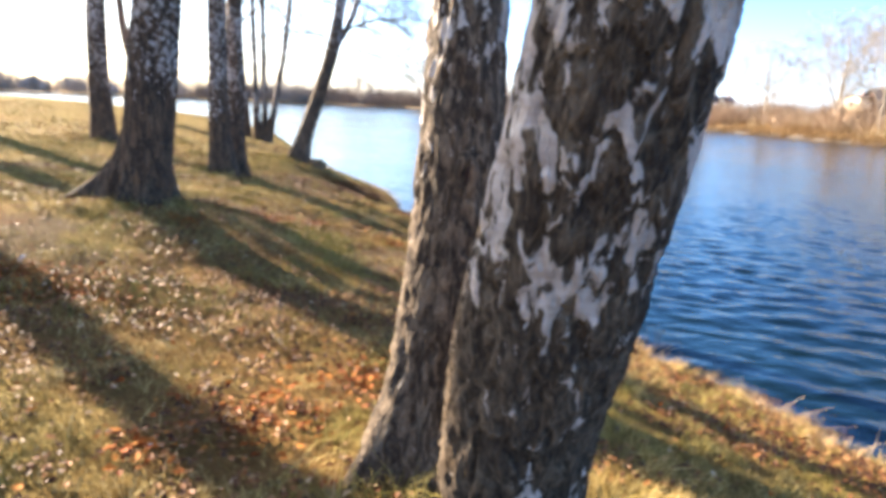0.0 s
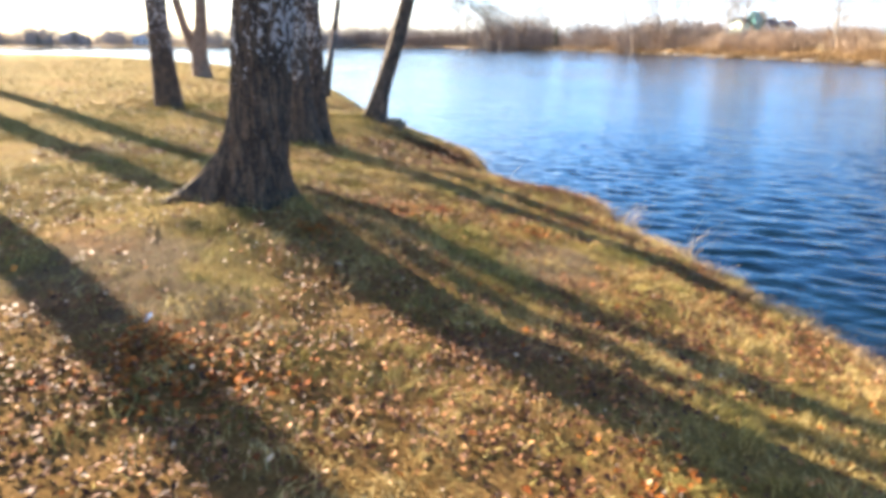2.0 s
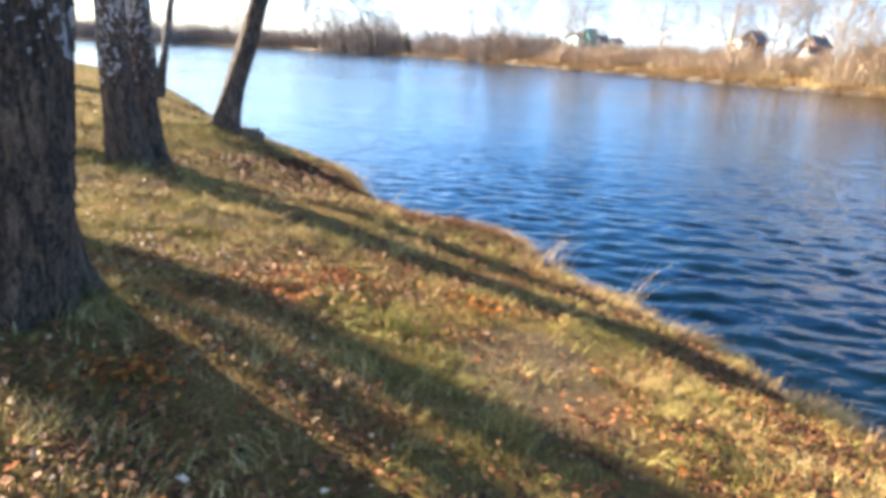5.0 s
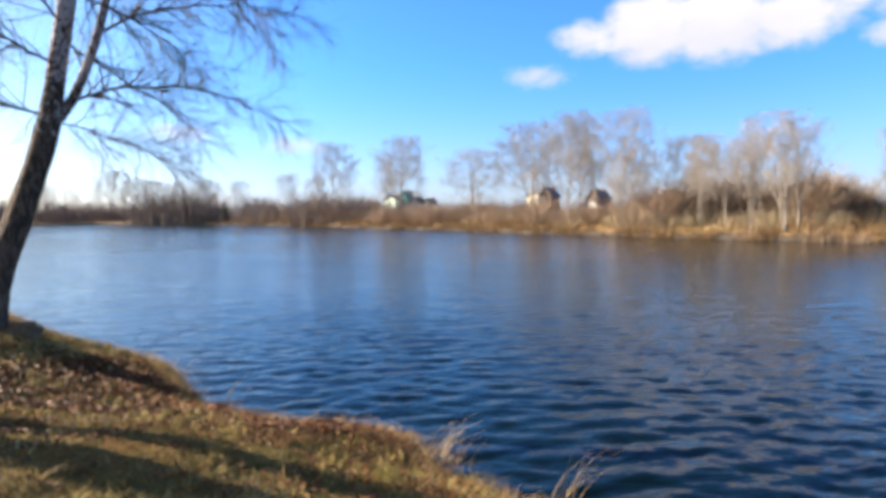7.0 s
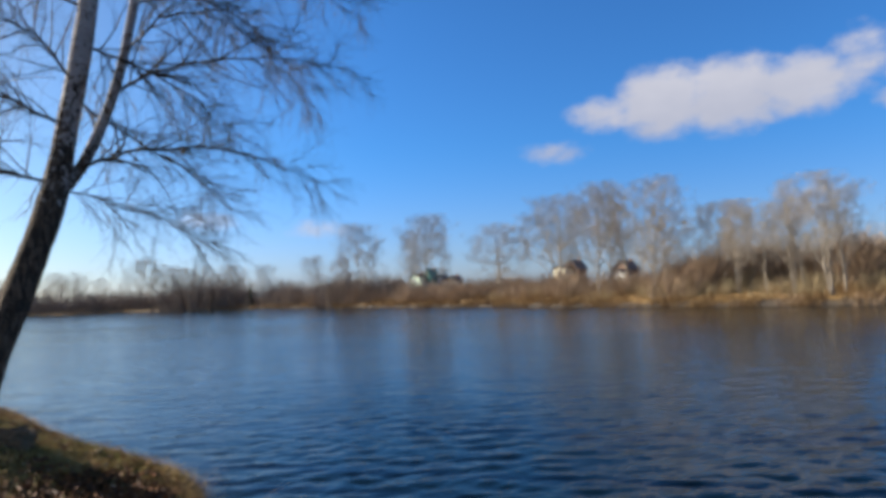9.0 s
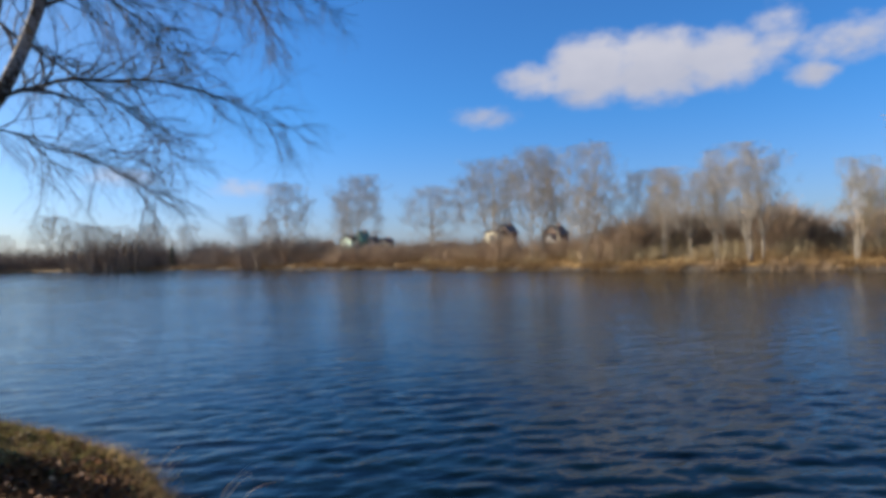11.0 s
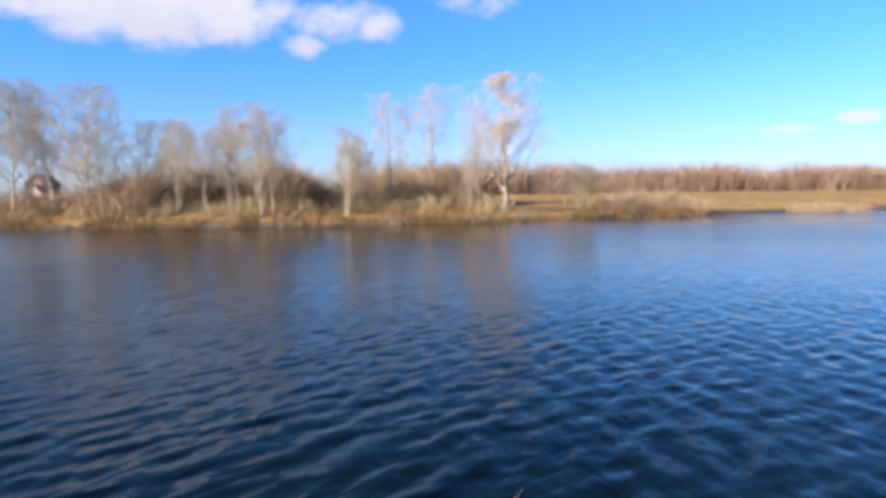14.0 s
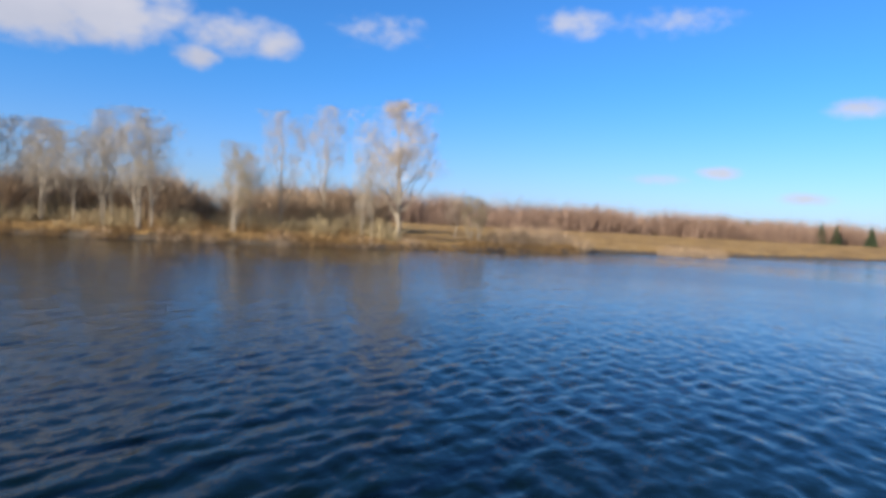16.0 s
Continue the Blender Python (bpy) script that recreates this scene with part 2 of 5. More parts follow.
TWIG_FAR = twig_far_material("twigs_far", (0.28, 0.235, 0.19), (0.46, 0.40, 0.33))
TWIG_BROWN = twig_far_material("twigs_rusty", (0.33, 0.255, 0.195), (0.52, 0.43, 0.34))
THICKET = twig_far_material("thicket_twigs", (0.24, 0.165, 0.11), (0.46, 0.335, 0.225))
SCRUB = twig_far_material("scrub_twigs", (0.17, 0.11, 0.085), (0.33, 0.225, 0.17))
SEDGE = twig_far_material("dry_sedge", (0.12, 0.065, 0.03), (0.34, 0.215, 0.095))
# brush on the distant shores: haze is put into the greyer twig colours
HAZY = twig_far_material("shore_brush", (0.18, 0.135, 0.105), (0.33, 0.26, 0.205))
HAZED_BRUSH = twig_far_material("hazed_shore_brush", (0.27, 0.23, 0.20), (0.43, 0.38, 0.34))
WILLOW = twig_far_material("thicket_ochre", (0.26, 0.195, 0.11), (0.45, 0.36, 0.215))
NEEDLES = twig_far_material("spruce_needles", (0.03, 0.045, 0.025), (0.075, 0.10, 0.05))

# near ground: short autumn turf, bare soil and brown litter
k = Mat("turf", 1.0, 0.02)
v = k.coords("Object")
blade = k.noise(v, 60.0, 6.0, 0.8)
mid = k.noise(v, 5.5, 5.0, 0.6)
wide = k.noise(v, 0.8, 3.0, 0.5)
turf = k.ramp(blade, (0.28, (0.045, 0.029, 0.010)), (0.5, (0.215, 0.152, 0.053)), (0.72, (0.42, 0.31, 0.125)))
green = k.ramp(blade, (0.28, (0.042, 0.033, 0.010)), (0.55, (0.18, 0.148, 0.045)), (0.8, (0.32, 0.255, 0.09)))
soil = k.ramp(blade, (0.3, (0.055, 0.037, 0.027)), (0.7, (0.20, 0.15, 0.112)))
litter = k.ramp(k.noise(v, 38.0, 4.0, 0.8), (0.3, (0.07, 0.03, 0.015)), (0.5, (0.21, 0.098, 0.04)), (0.72, (0.40, 0.235, 0.105)))
clump = k.noise(v, 14.0, 3.0, 0.6)
c = k.mix(k.step(mid, 0.50, 0.66), turf, green)
worn = k.t.nodes.new("ShaderNodeAttribute")
worn.attribute_name = "bare"
c = k.mix(k.step(k.math("ADD", k.noise(v, 1.7, 5.0, 0.7), k.math("MULTIPLY", worn.outputs["Fac"], 0.35)), 0.58, 0.78, 0.0, 0.7), c, soil)
heap = k.t.nodes.new("ShaderNodeAttribute")
heap.attribute_name = "drift"
c = k.mix(k.step(k.math("ADD", k.math("ADD", k.math("MULTIPLY", wide, 0.55), k.math("MULTIPLY", mid, 0.5)), k.math("MULTIPLY", heap.outputs["Fac"], 0.16)), 0.52, 0.66, 0.0, 0.55), c, litter)
k.colour(c)
k.bump(k.math("ADD", k.math("ADD", blade, mid), clump), 1.0, 0.04)
TURF = k.m
k = Mat("dry_meadow", 0.95, 0.1)
v = k.coords("Object")
c = k.ramp(k.noise(v, 0.9, 6.0, 0.7), (0.3, (0.13, 0.074, 0.03)), (0.5, (0.31, 0.195, 0.08)), (0.75, (0.47, 0.33, 0.15)))
c = k.mix(k.step(k.noise(v, 0.16, 4.0, 0.6), 0.48, 0.60, 0.0, 0.5), c, (0.12, 0.07, 0.038))
MEADOW = k.colour(c).bump(k.noise(v, 2.0, 6.0, 0.7), 0.8, 0.2).m
# mud of the lake bed, and the painted shade under the far bank
k = Mat("mud_and_bank_shade", 0.8, 0.4)
MUD_AND_SHADE = k.colour(k.ramp(k.noise(k.coords(), 6.0, 5.0), (0.3, (0.03, 0.022, 0.016)), (0.7, (0.11, 0.085, 0.06)))).m

# lake: dark clear water; the long ripples are in the mesh, the fine ones in the relief, and far off they melt into gloss
k = Mat("lake_water", 0.07, 0.5)
k.b.inputs["IOR"].default_value = 1.235
k.colour(k.mix(k.noise(k.coords(), 0.05, 2.0), (0.001, 0.005, 0.0055), (0.002, 0.008, 0.0085)))
w0 = k.noise(k.crests(72, 2.4), 0.9, 3.0, 0.55, 0.8)
w1 = k.noise(k.crests(68, 2.6), 2.2, 2.0, 0.5, 0.6)
w2 = k.noise(k.crests(122, 2.2), 2.6, 2.0, 0.5, 0.6)
w3 = k.noise(k.crests(75, 2.0), 7.0, 2.0, 0.5)
chop = k.math("ADD", k.math("ADD", w1, k.math("MULTIPLY", w2, 0.5)), k.math("MULTIPLY", w3, 0.15))
k.bump(k.math("ADD", chop, k.math("MULTIPLY", w0, 1.2)), 1.0, 0.034)
gust = k.noise(k.coords(), 0.035, 3.0, 0.5)
k.link(k.step(gust, 0.35, 0.65, 0.07, 0.17), k.b.inputs["Roughness"])
WATER = k.m


def leaf_material(name, *stops, gloss=0.8, spec=0.05):
    k = Mat(name, gloss, spec)
    k.colour(k.ramp(k.island(), *stops))
    return k.m


LEAF = leaf_material("fallen_leaves", (0.0, (0.035, 0.017, 0.011)), (0.45, (0.12, 0.05, 0.022)), (0.85, (0.24, 0.098, 0.034)), (0.98, (0.36, 0.19, 0.08)), (1.0, (0.58, 0.44, 0.29)), gloss=0.6, spec=0.10)
EMBER = leaf_material("fresh_fallen_leaves", (0.0, (0.11, 0.028, 0.009)), (0.6, (0.28, 0.078, 0.015)), (1.0, (0.44, 0.18, 0.04)), gloss=0.7, spec=0.05)
# grass: straw and olive patches, greener tufts where it grows lush
k = Mat("grass_blades", 0.8, 0.05)
straw = k.ramp(k.island(), (0.0, (0.14, 0.090, 0.030)), (0.35, (0.29, 0.20, 0.068)), (0.7, (0.48, 0.35, 0.135)), (1.0, (0.63, 0.49, 0.23)))
olive = k.ramp(k.island(), (0.0, (0.09, 0.075, 0.018)), (0.5, (0.235, 0.19, 0.052)), (1.0, (0.44, 0.35, 0.125)))
moss = k.ramp(k.island(), (0.0, (0.06, 0.066, 0.014)), (0.6, (0.19, 0.178, 0.04)), (1.0, (0.38, 0.32, 0.11)))
v = k.coords("Object")
lush = k.t.nodes.new("ShaderNodeAttribute")
lush.attribute_name = "lush"
c = k.mix(k.step(k.noise(v, 1.1, 4.0, 0.6), 0.42, 0.58), straw, olive)
GRASS = k.colour(k.mix(k.step(k.math("ADD", lush.outputs["Fac"], k.math("MULTIPLY", k.noise(v, 6.0, 3.0), 0.5)), 0.45, 0.95, 0.0, 0.75), c, moss)).m
FRINGE = leaf_material("dead_grass", (0.0, (0.17, 0.085, 0.032)), (0.5, (0.36, 0.21, 0.085)), (1.0, (0.55, 0.40, 0.22)))
REED = leaf_material("dry_reed", (0.0, (0.26, 0.165, 0.075)), (1.0, (0.50, 0.36, 0.19)))


def plain_material(name, c, rough=0.8, vary=0.15, scale=2.0):
    k = Mat(name, rough, 0.3)
    k.colour(k.mix(k.noise(k.coords(), scale, 4.0), tuple(x * (1 - vary) for x in c), tuple(min(1, x * (1 + vary)) for x in c)))
    return k.m


# ---- mesh tools ----


def make_mesh(name, verts, loops, starts, material, smooth=False):
    me = bpy.data.meshes.new(name)
    verts = np.asarray(verts, np.float32)
    loops = np.asarray(loops, np.int32).ravel()
    starts = np.asarray(starts, np.int32)
    me.vertices.add(len(verts))
    me.vertices.foreach_set("co", verts.ravel())
    me.loops.add(len(loops))
    me.loops.foreach_set("vertex_index", loops)
    me.polygons.add(len(starts))
    me.polygons.foreach_set("loop_start", starts)
    me.polygons.foreach_set("use_smooth", np.full(len(starts), smooth))
    me.update(calc_edges=True)
    for m in (material if isinstance(material, (list, tuple)) else [material]):
        me.materials.append(m)
    return me


def quads(name, verts, faces, material, smooth=False):
    faces = np.asarray(faces, np.int32)
    return make_mesh(name, verts, faces, np.arange(len(faces)) * faces.shape[1], material, smooth)


def part(name, bm_or_mesh, material, parent, label=""):
    if isinstance(bm_or_mesh, bmesh.types.BMesh):
        me = bpy.data.meshes.new(name)
        bm_or_mesh.to_mesh(me)
        bm_or_mesh.free()
        me.materials.append(material)
    else:
        me = bm_or_mesh
    ob = new(name, me)
    ob.parent = parent
    if label:
        ob["label"] = label
    return ob


def tube_arrays(lines, sides=5):
    """Vertices and quads of tapered tubes along polylines of (points, radii)."""
    V, F, at = [], [], 0
    ring = np.arange(sides)
    ang = ring * 2 * np.pi / sides
    for pts, rad in lines:
        pts = np.asarray(pts, float)
        rad = np.asarray(rad, float)
        n = len(pts)
        d = np.gradient(pts, axis=0)
        d /= np.linalg.norm(d, axis=1)[:, None] + 1e-9
        ref = np.array((1.0, 0, 0)) if abs(d[0, 0]) < 0.8 else np.array((0, 1.0, 0))
        a = np.cross(d, ref)
        a /= np.linalg.norm(a, axis=1)[:, None] + 1e-9
        b = np.cross(d, a)
        v = pts[:, None] + rad[:, None, None] * (np.cos(ang)[None, :, None] * a[:, None] + np.sin(ang)[None, :, None] * b[:, None])
        V.append(v.reshape(-1, 3))
        i = np.arange(n - 1)[:, None] * sides
        F.append(np.stack([i + ring, i + (ring + 1) % sides, i + sides + (ring + 1) % sides, i + sides + ring], -1).reshape(-1, 4) + at)
        at += n * sides
    return np.concatenate(V), np.concatenate(F)


def tubes(name, lines, material, sides=5, smooth=True):
    v, f = tube_arrays(lines, sides)
    return quads(name, v, f, material, smooth)


def sway(rng, start, way, length, r0, r1, steps, wobble=0.12, lift=0.0):
    """A wandering tapered line that bends up (lift > 0) or droops (lift < 0)."""
    p, d = np.array(start, float), np.array(way, float)
    d /= np.linalg.norm(d)
    pts, step = [p.copy()], length / steps
    for _ in range(steps):
        d = d + rng.normal(0, wobble, 3) + np.array((0, 0, lift))
        d /= np.linalg.norm(d)
        p = p + d * step
        pts.append(p.copy())
    return np.array(pts), np.linspace(r0, r1, steps + 1)


def along(line, t):
    pts, rad = line
    x = t * (len(pts) - 1)
    i = min(int(x), len(pts) - 2)
    d = pts[i + 1] - pts[i]
    return pts[i] + d * (x - i), d / (np.linalg.norm(d) + 1e-9), rad[i] + (rad[i + 1] - rad[i]) * (x - i)


def side_way(rng, d, spread, up=0.0):
    a = np.cross(d, rng.normal(0, 1, 3))
    a /= np.linalg.norm(a) + 1e-9
    w = d * math.cos(spread) + a * math.sin(spread)
    w[2] += up
    return w / np.linalg.norm(w)


# ---- land and water ----
NEAR_SHORE = np.array([(-700, 300), (-300, 180), (-70, 78), (-30, 63), (-18, 51), (-11, 42), (-7.5, 32), (-4.8, 24.3), (-3.1, 20.2), (-1.9, 17.5), (-1.2, 16.2), (-0.92, 15.2),
                       (-0.88, 14.2), (-0.8, 13.5), (-0.2, 12.75), (0.8, 11.8), (1.05, 10.7), (1.25, 9.8), (1.65, 9), (1.85, 8.2), (1.95, 7.2), (2.1, 6.4), (2.5, 5.7),
                       (2.9, 5), (3.3, 4.2), (4.2, 2.5), (6, 0), (10, -8), (18, -30), (60, -160), (200, -700)])
FAR_SHORE = np.array([(700, -760), (330, -360), (200, -160), (122, -51), (100, -20), (78, 6), (62, 23), (56, 35), (50.5, 50), (47, 65), (45.5, 80), (42, 105), (36, 140),
                      (28, 175), (10, 215), (-15, 245), (-50, 265), (-110, 272), (-200, 275), (-420, 330), (-700, 420)])


def line_distance(xy, line):
    """Distance to a polyline, signed: positive on its left side."""
    best, sign = np.full(len(xy), 1e9), np.ones(len(xy))
    for a, b in zip(line[:-1], line[1:]):
        ab = b - a
        t = np.clip(((xy - a) @ ab) / (ab @ ab), 0, 1)
        q = xy - a - t[:, None] * ab
        d = np.hypot(q[:, 0], q[:, 1])
        s = np.sign(ab[0] * (xy[:, 1] - a[1]) - ab[1] * (xy[:, 0] - a[0]))
        take = d < best
        best[take], sign[take] = d[take], s[take]
    return best * sign


def rough(xy, scale, seed):
    r = np.random.RandomState(seed)
    out = np.zeros(len(xy))
    for i in range(7):
        w = r.normal(0, 1, 2) * scale
        out += np.sin(xy @ w + r.uniform(0, 6.28))
    return out / 7


MOUNDS = [(-3.7, 15.7, 1.3, 0.28), (-3.0, 6.4, 1.1, 0.22), (0.15, 1.95, 0.8, 0.12), (-4.1, 12.1, 1.0, 0.10), (-3.4, 4.6, 2.0, 0.1)]


def ground_height(x, y):
    xy = np.stack([np.atleast_1d(np.asarray(x, float)), np.atleast_1d(np.asarray(y, float))], -1)
    shape = xy + np.stack([rough(xy, 2.3, 5), rough(xy, 2.3, 6)], -1) * 0.16 + np.stack([rough(xy, 6.5, 15), rough(xy, 6.5, 16)], -1) * 0.07
    dn = -line_distance(shape, NEAR_SHORE)      # land lies to the right of this line
    df = -line_distance(xy + np.stack([rough(xy, 0.35, 7), rough(xy, 0.35, 8)], -1) * 1.2, FAR_SHORE)
    e = np.maximum(dn, 0)
    near = -0.12 + 0.40 * (1 - np.exp(-e / 0.16)) + 1.72 * (1 - np.exp(-e / 5.0))
    near += rough(xy, 3.2, 1) * 0.022 + rough(xy, 0.9, 2) * 0.04 + rough(xy, 9.0, 3) * 0.022 + rough(xy, 17.0, 13) * 0.010
    for mx, my, r, h in MOUNDS:
        near += h * np.exp(-((xy[:, 0] - mx) ** 2 + (xy[:, 1] - my) ** 2) / (r * r)) * (e > 0)
    e = np.maximum(df, 0)
    far = -0.15 + 0.5 * (1 - np.exp(-e / 0.5)) + 0.9 * (1 - np.exp(-e / 9)) + 2.6 * (1 - np.exp(-e / 55)) + rough(xy, 0.3, 4) * 0.12
    bed = -0.12 - 1.6 * (1 - np.exp(-np.minimum(np.abs(dn), np.abs(df)) / 2.5))
    z = np.where(dn > 0, near, np.where(df > 0, far, bed))
    return z, dn, df


def ground_z(x, y):
    return float(ground_height(x, y)[0][0])


def lines(*spans):
    """Grid lines from spans of (start, end, first step, last step)."""
    out = [spans[0][0]]
    for a, b, s0, s1 in spans:
        v = a
        while v < b - 1e-6:
            v = min(b, v + s0 + (s1 - s0) * (v - a) / (b - a))
            out.append(v)
    return np.array(out)


def patches(x, y, spots):
    """Soft round patches of (x, y, radius), 0 to 1, frayed at the rim."""
    fray = 1 + 0.5 * rough(np.stack([x, y], -1), 7.0, 61)
    return np.clip(sum(np.exp(-((x - a) ** 2 + (y - b) ** 2) / (r * r) * fray) for a, b, r in spots), 0, 1)


# trodden bare soil, drifts of leaves, fresh orange leaves, lush tufts
BARE = [(-3.4, 5.12, 0.5), (-3.42, 4.45, 0.45), (-2.69, 4.4, 0.4), (-0.38, 7.06, 0.4), (-1.01, 4.72, 0.35), (-0.59, 6.7, 0.4), (-0.48, 6.18, 0.4), (-0.75, 6.89, 0.3), (-2.71, 9.17, 0.4)]
DRIFTS = [(-2.88, 3.36, 0.5), (-2.64, 3.62, 0.45), (-3.53, 4.09, 0.5), (-1.83, 7.56, 0.35), (-2.67, 5.8, 0.3), (-1.91, 3.8, 0.35), (0.11, 5.32, 0.4), (-1.33, 3.81, 0.5), (-0.85, 2.58, 0.4), (-2.09, 4.26, 0.4),
          (-0.74, 3.63, 0.45), (-1.6, 7.3, 0.55), (-1.12, 7.2, 0.4), (-1.87, 13.57, 0.6), (0.21, 6.34, 0.5), (1.2, 6.29, 0.4), (-2.09, 7.56, 0.4), (1.68, 4.02, 0.5), (2.3, 3.68, 0.5), (-1.3, 14.6, 0.7), (-1.1, 13.6, 0.6), (-2.2, 14.2, 0.6), (-2.2, 13.1, 0.6), (-1.7, 13.3, 0.7), (-2.6, 13.5, 0.6), (-0.8, 12.4, 0.5), (-0.5, 11.3, 0.5),
          (-2.2, 5.3, 0.4), (-1.7, 4.9, 0.4), (-1.2, 4.5, 0.4), (-0.6, 4.3, 0.4), (-2.3, 3.3, 0.45), (-1.7, 2.9, 0.4), (-2.2, 6.4, 0.4), (-1.5, 5.9, 0.35)]
FRESH = [(-0.81, 2.59, 0.24), (-1.12, 2.18, 0.12), (-2.37, 5.93, 0.12), (-1.95, 7.48, 0.2), (-2.72, 3.88, 0.14), (-1.75, 8.08, 0.25), (-2.58, 5.9, 0.1), (-2.49, 3.77, 0.3), (-2.05, 7.43, 0.25), (-0.65, 7.8, 0.2), (-0.35, 3.3, 0.25), (-0.9, 14.3, 0.45), (-1.75, 13.5, 0.4), (-2.3, 13.2, 0.3), (-1.2, 13.2, 0.3)]
LUSH = [(-1.84, 4.12, 0.35), (-1.29, 6.93, 0.4), (-1.4, 6.75, 0.3), (-1.1, 6.46, 0.3), (0.28, 7.4, 0.35), (-7.69, 15.2, 0.8), (-1.56, 4.58, 0.3), (-0.47, 2.57, 0.22), (-2.14, 3.64, 0.3), (-2.85, 12.52, 0.4), (-4.3, 11.6, 0.5)]

gx = lines((-1400, -240, 90, 30), (-240, -9, 8, 0.6), (-9, 4.5, 0.15, 0.15), (4.5, 36, 0.3, 1.6), (36, 130, 0.9, 1.4), (130, 1400, 3, 90))
gy = lines((-1400, -90, 90, 4), (-90, 0, 2.2, 0.5), (0, 18, 0.15, 0.15), (18, 60, 0.2, 1.1), (60, 160, 1.1, 1.6), (160, 300, 1.6, 3), (300, 1400, 6, 90))
GX, GY = np.meshgrid(gx, gy)
gz, gdn, gdf = ground_height(GX.ravel(), GY.ravel())
nx, ny = len(gx), len(gy)
ii = (np.arange(ny - 1)[:, None] * nx + np.arange(nx - 1)).ravel()
gf = np.stack([ii, ii + 1, ii + nx + 1, ii + nx], -1)
me = quads("ground", np.stack([GX.ravel(), GY.ravel(), gz], -1), gf, [TURF, MEADOW, MUD_AND_SHADE], True)
# slot 2: lake bed, plus a dark strip painted as the far bank's shade
kind = np.where(gdf[gf].mean(1) > 1.3, 1, np.where(gdn[gf].mean(1) > -0.1, 0, 2)).astype(np.int32)
me.polygons.foreach_set("material_index", kind)
me.attributes.new("bare", "FLOAT", "POINT").data.foreach_set("value", patches(GX.ravel(), GY.ravel(), BARE).astype(np.float32))
me.attributes.new("drift", "FLOAT", "POINT").data.foreach_set("value", patches(GX.ravel(), GY.ravel(), DRIFTS + FRESH).astype(np.float32))
ground = tagged(new("ground", me), "grassy lake bank with dry turf, bare soil and leaf litter", "ground", kind="structure")

# wind ripples: many short wave trains about two headings
wx = lines((-1400, -40, 160, 30), (-40, -4, 3, 0.3), (-3, 12, 0.092, 0.092), (12, 40, 0.1, 0.7), (40, 200, 2, 20), (200, 1400, 40, 160))
wy = lines((-1400, -30, 160, 30), (-30, 1, 3, 0.25), (2, 19, 0.092, 0.092), (19, 52, 0.1, 0.7), (52, 300, 2, 20), (300, 1400, 40, 160))
WX, WY = np.meshgrid(wx, wy)
WX, WY = WX.ravel(), WY.ravel()
wz = np.zeros(len(WX))
rng = np.random.RandomState(17)
for i in range(60):
    head = radians(rng.normal(68, 23) if i % 3 else rng.normal(122, 20))
    length = 0.23 * 2 ** rng.uniform(0, 1.6)
    size = 0.0056 * length * (1.0 if i % 3 else 0.42)
    phase = (WX * math.cos(head) + WY * math.sin(head)) * 6.2832 / length + rng.uniform(0, 6.28)
    wz += size * (np.sin(phase) + 0.25 * np.cos(2 * phase))
calm = 1 / (1 + (np.hypot(WX - 5, WY - 11) / 10.5) ** 2.4)
gusts = 0.8 + 0.5 * rough(np.stack([WX, WY], -1), 0.5, 19)
wz = wz * calm * gusts
wn, wm = len(wx), len(wy)
ii = (np.arange(wm - 1)[:, None] * wn + np.arange(wn - 1)).ravel()
wf = np.stack([ii, ii + 1, ii + wn + 1, ii + wn], -1)
land = -line_distance(np.stack([WX, WY], -1), NEAR_SHORE)
wf = wf[land[wf].min(1) < 0.6]      # nothing under the bank
tagged(new("water", quads("water", np.stack([WX, WY, wz], -1), wf, WATER, True)), "dark blue lake water rippled by wind", "water", kind="structure")

# ---- trees on the near bank ----


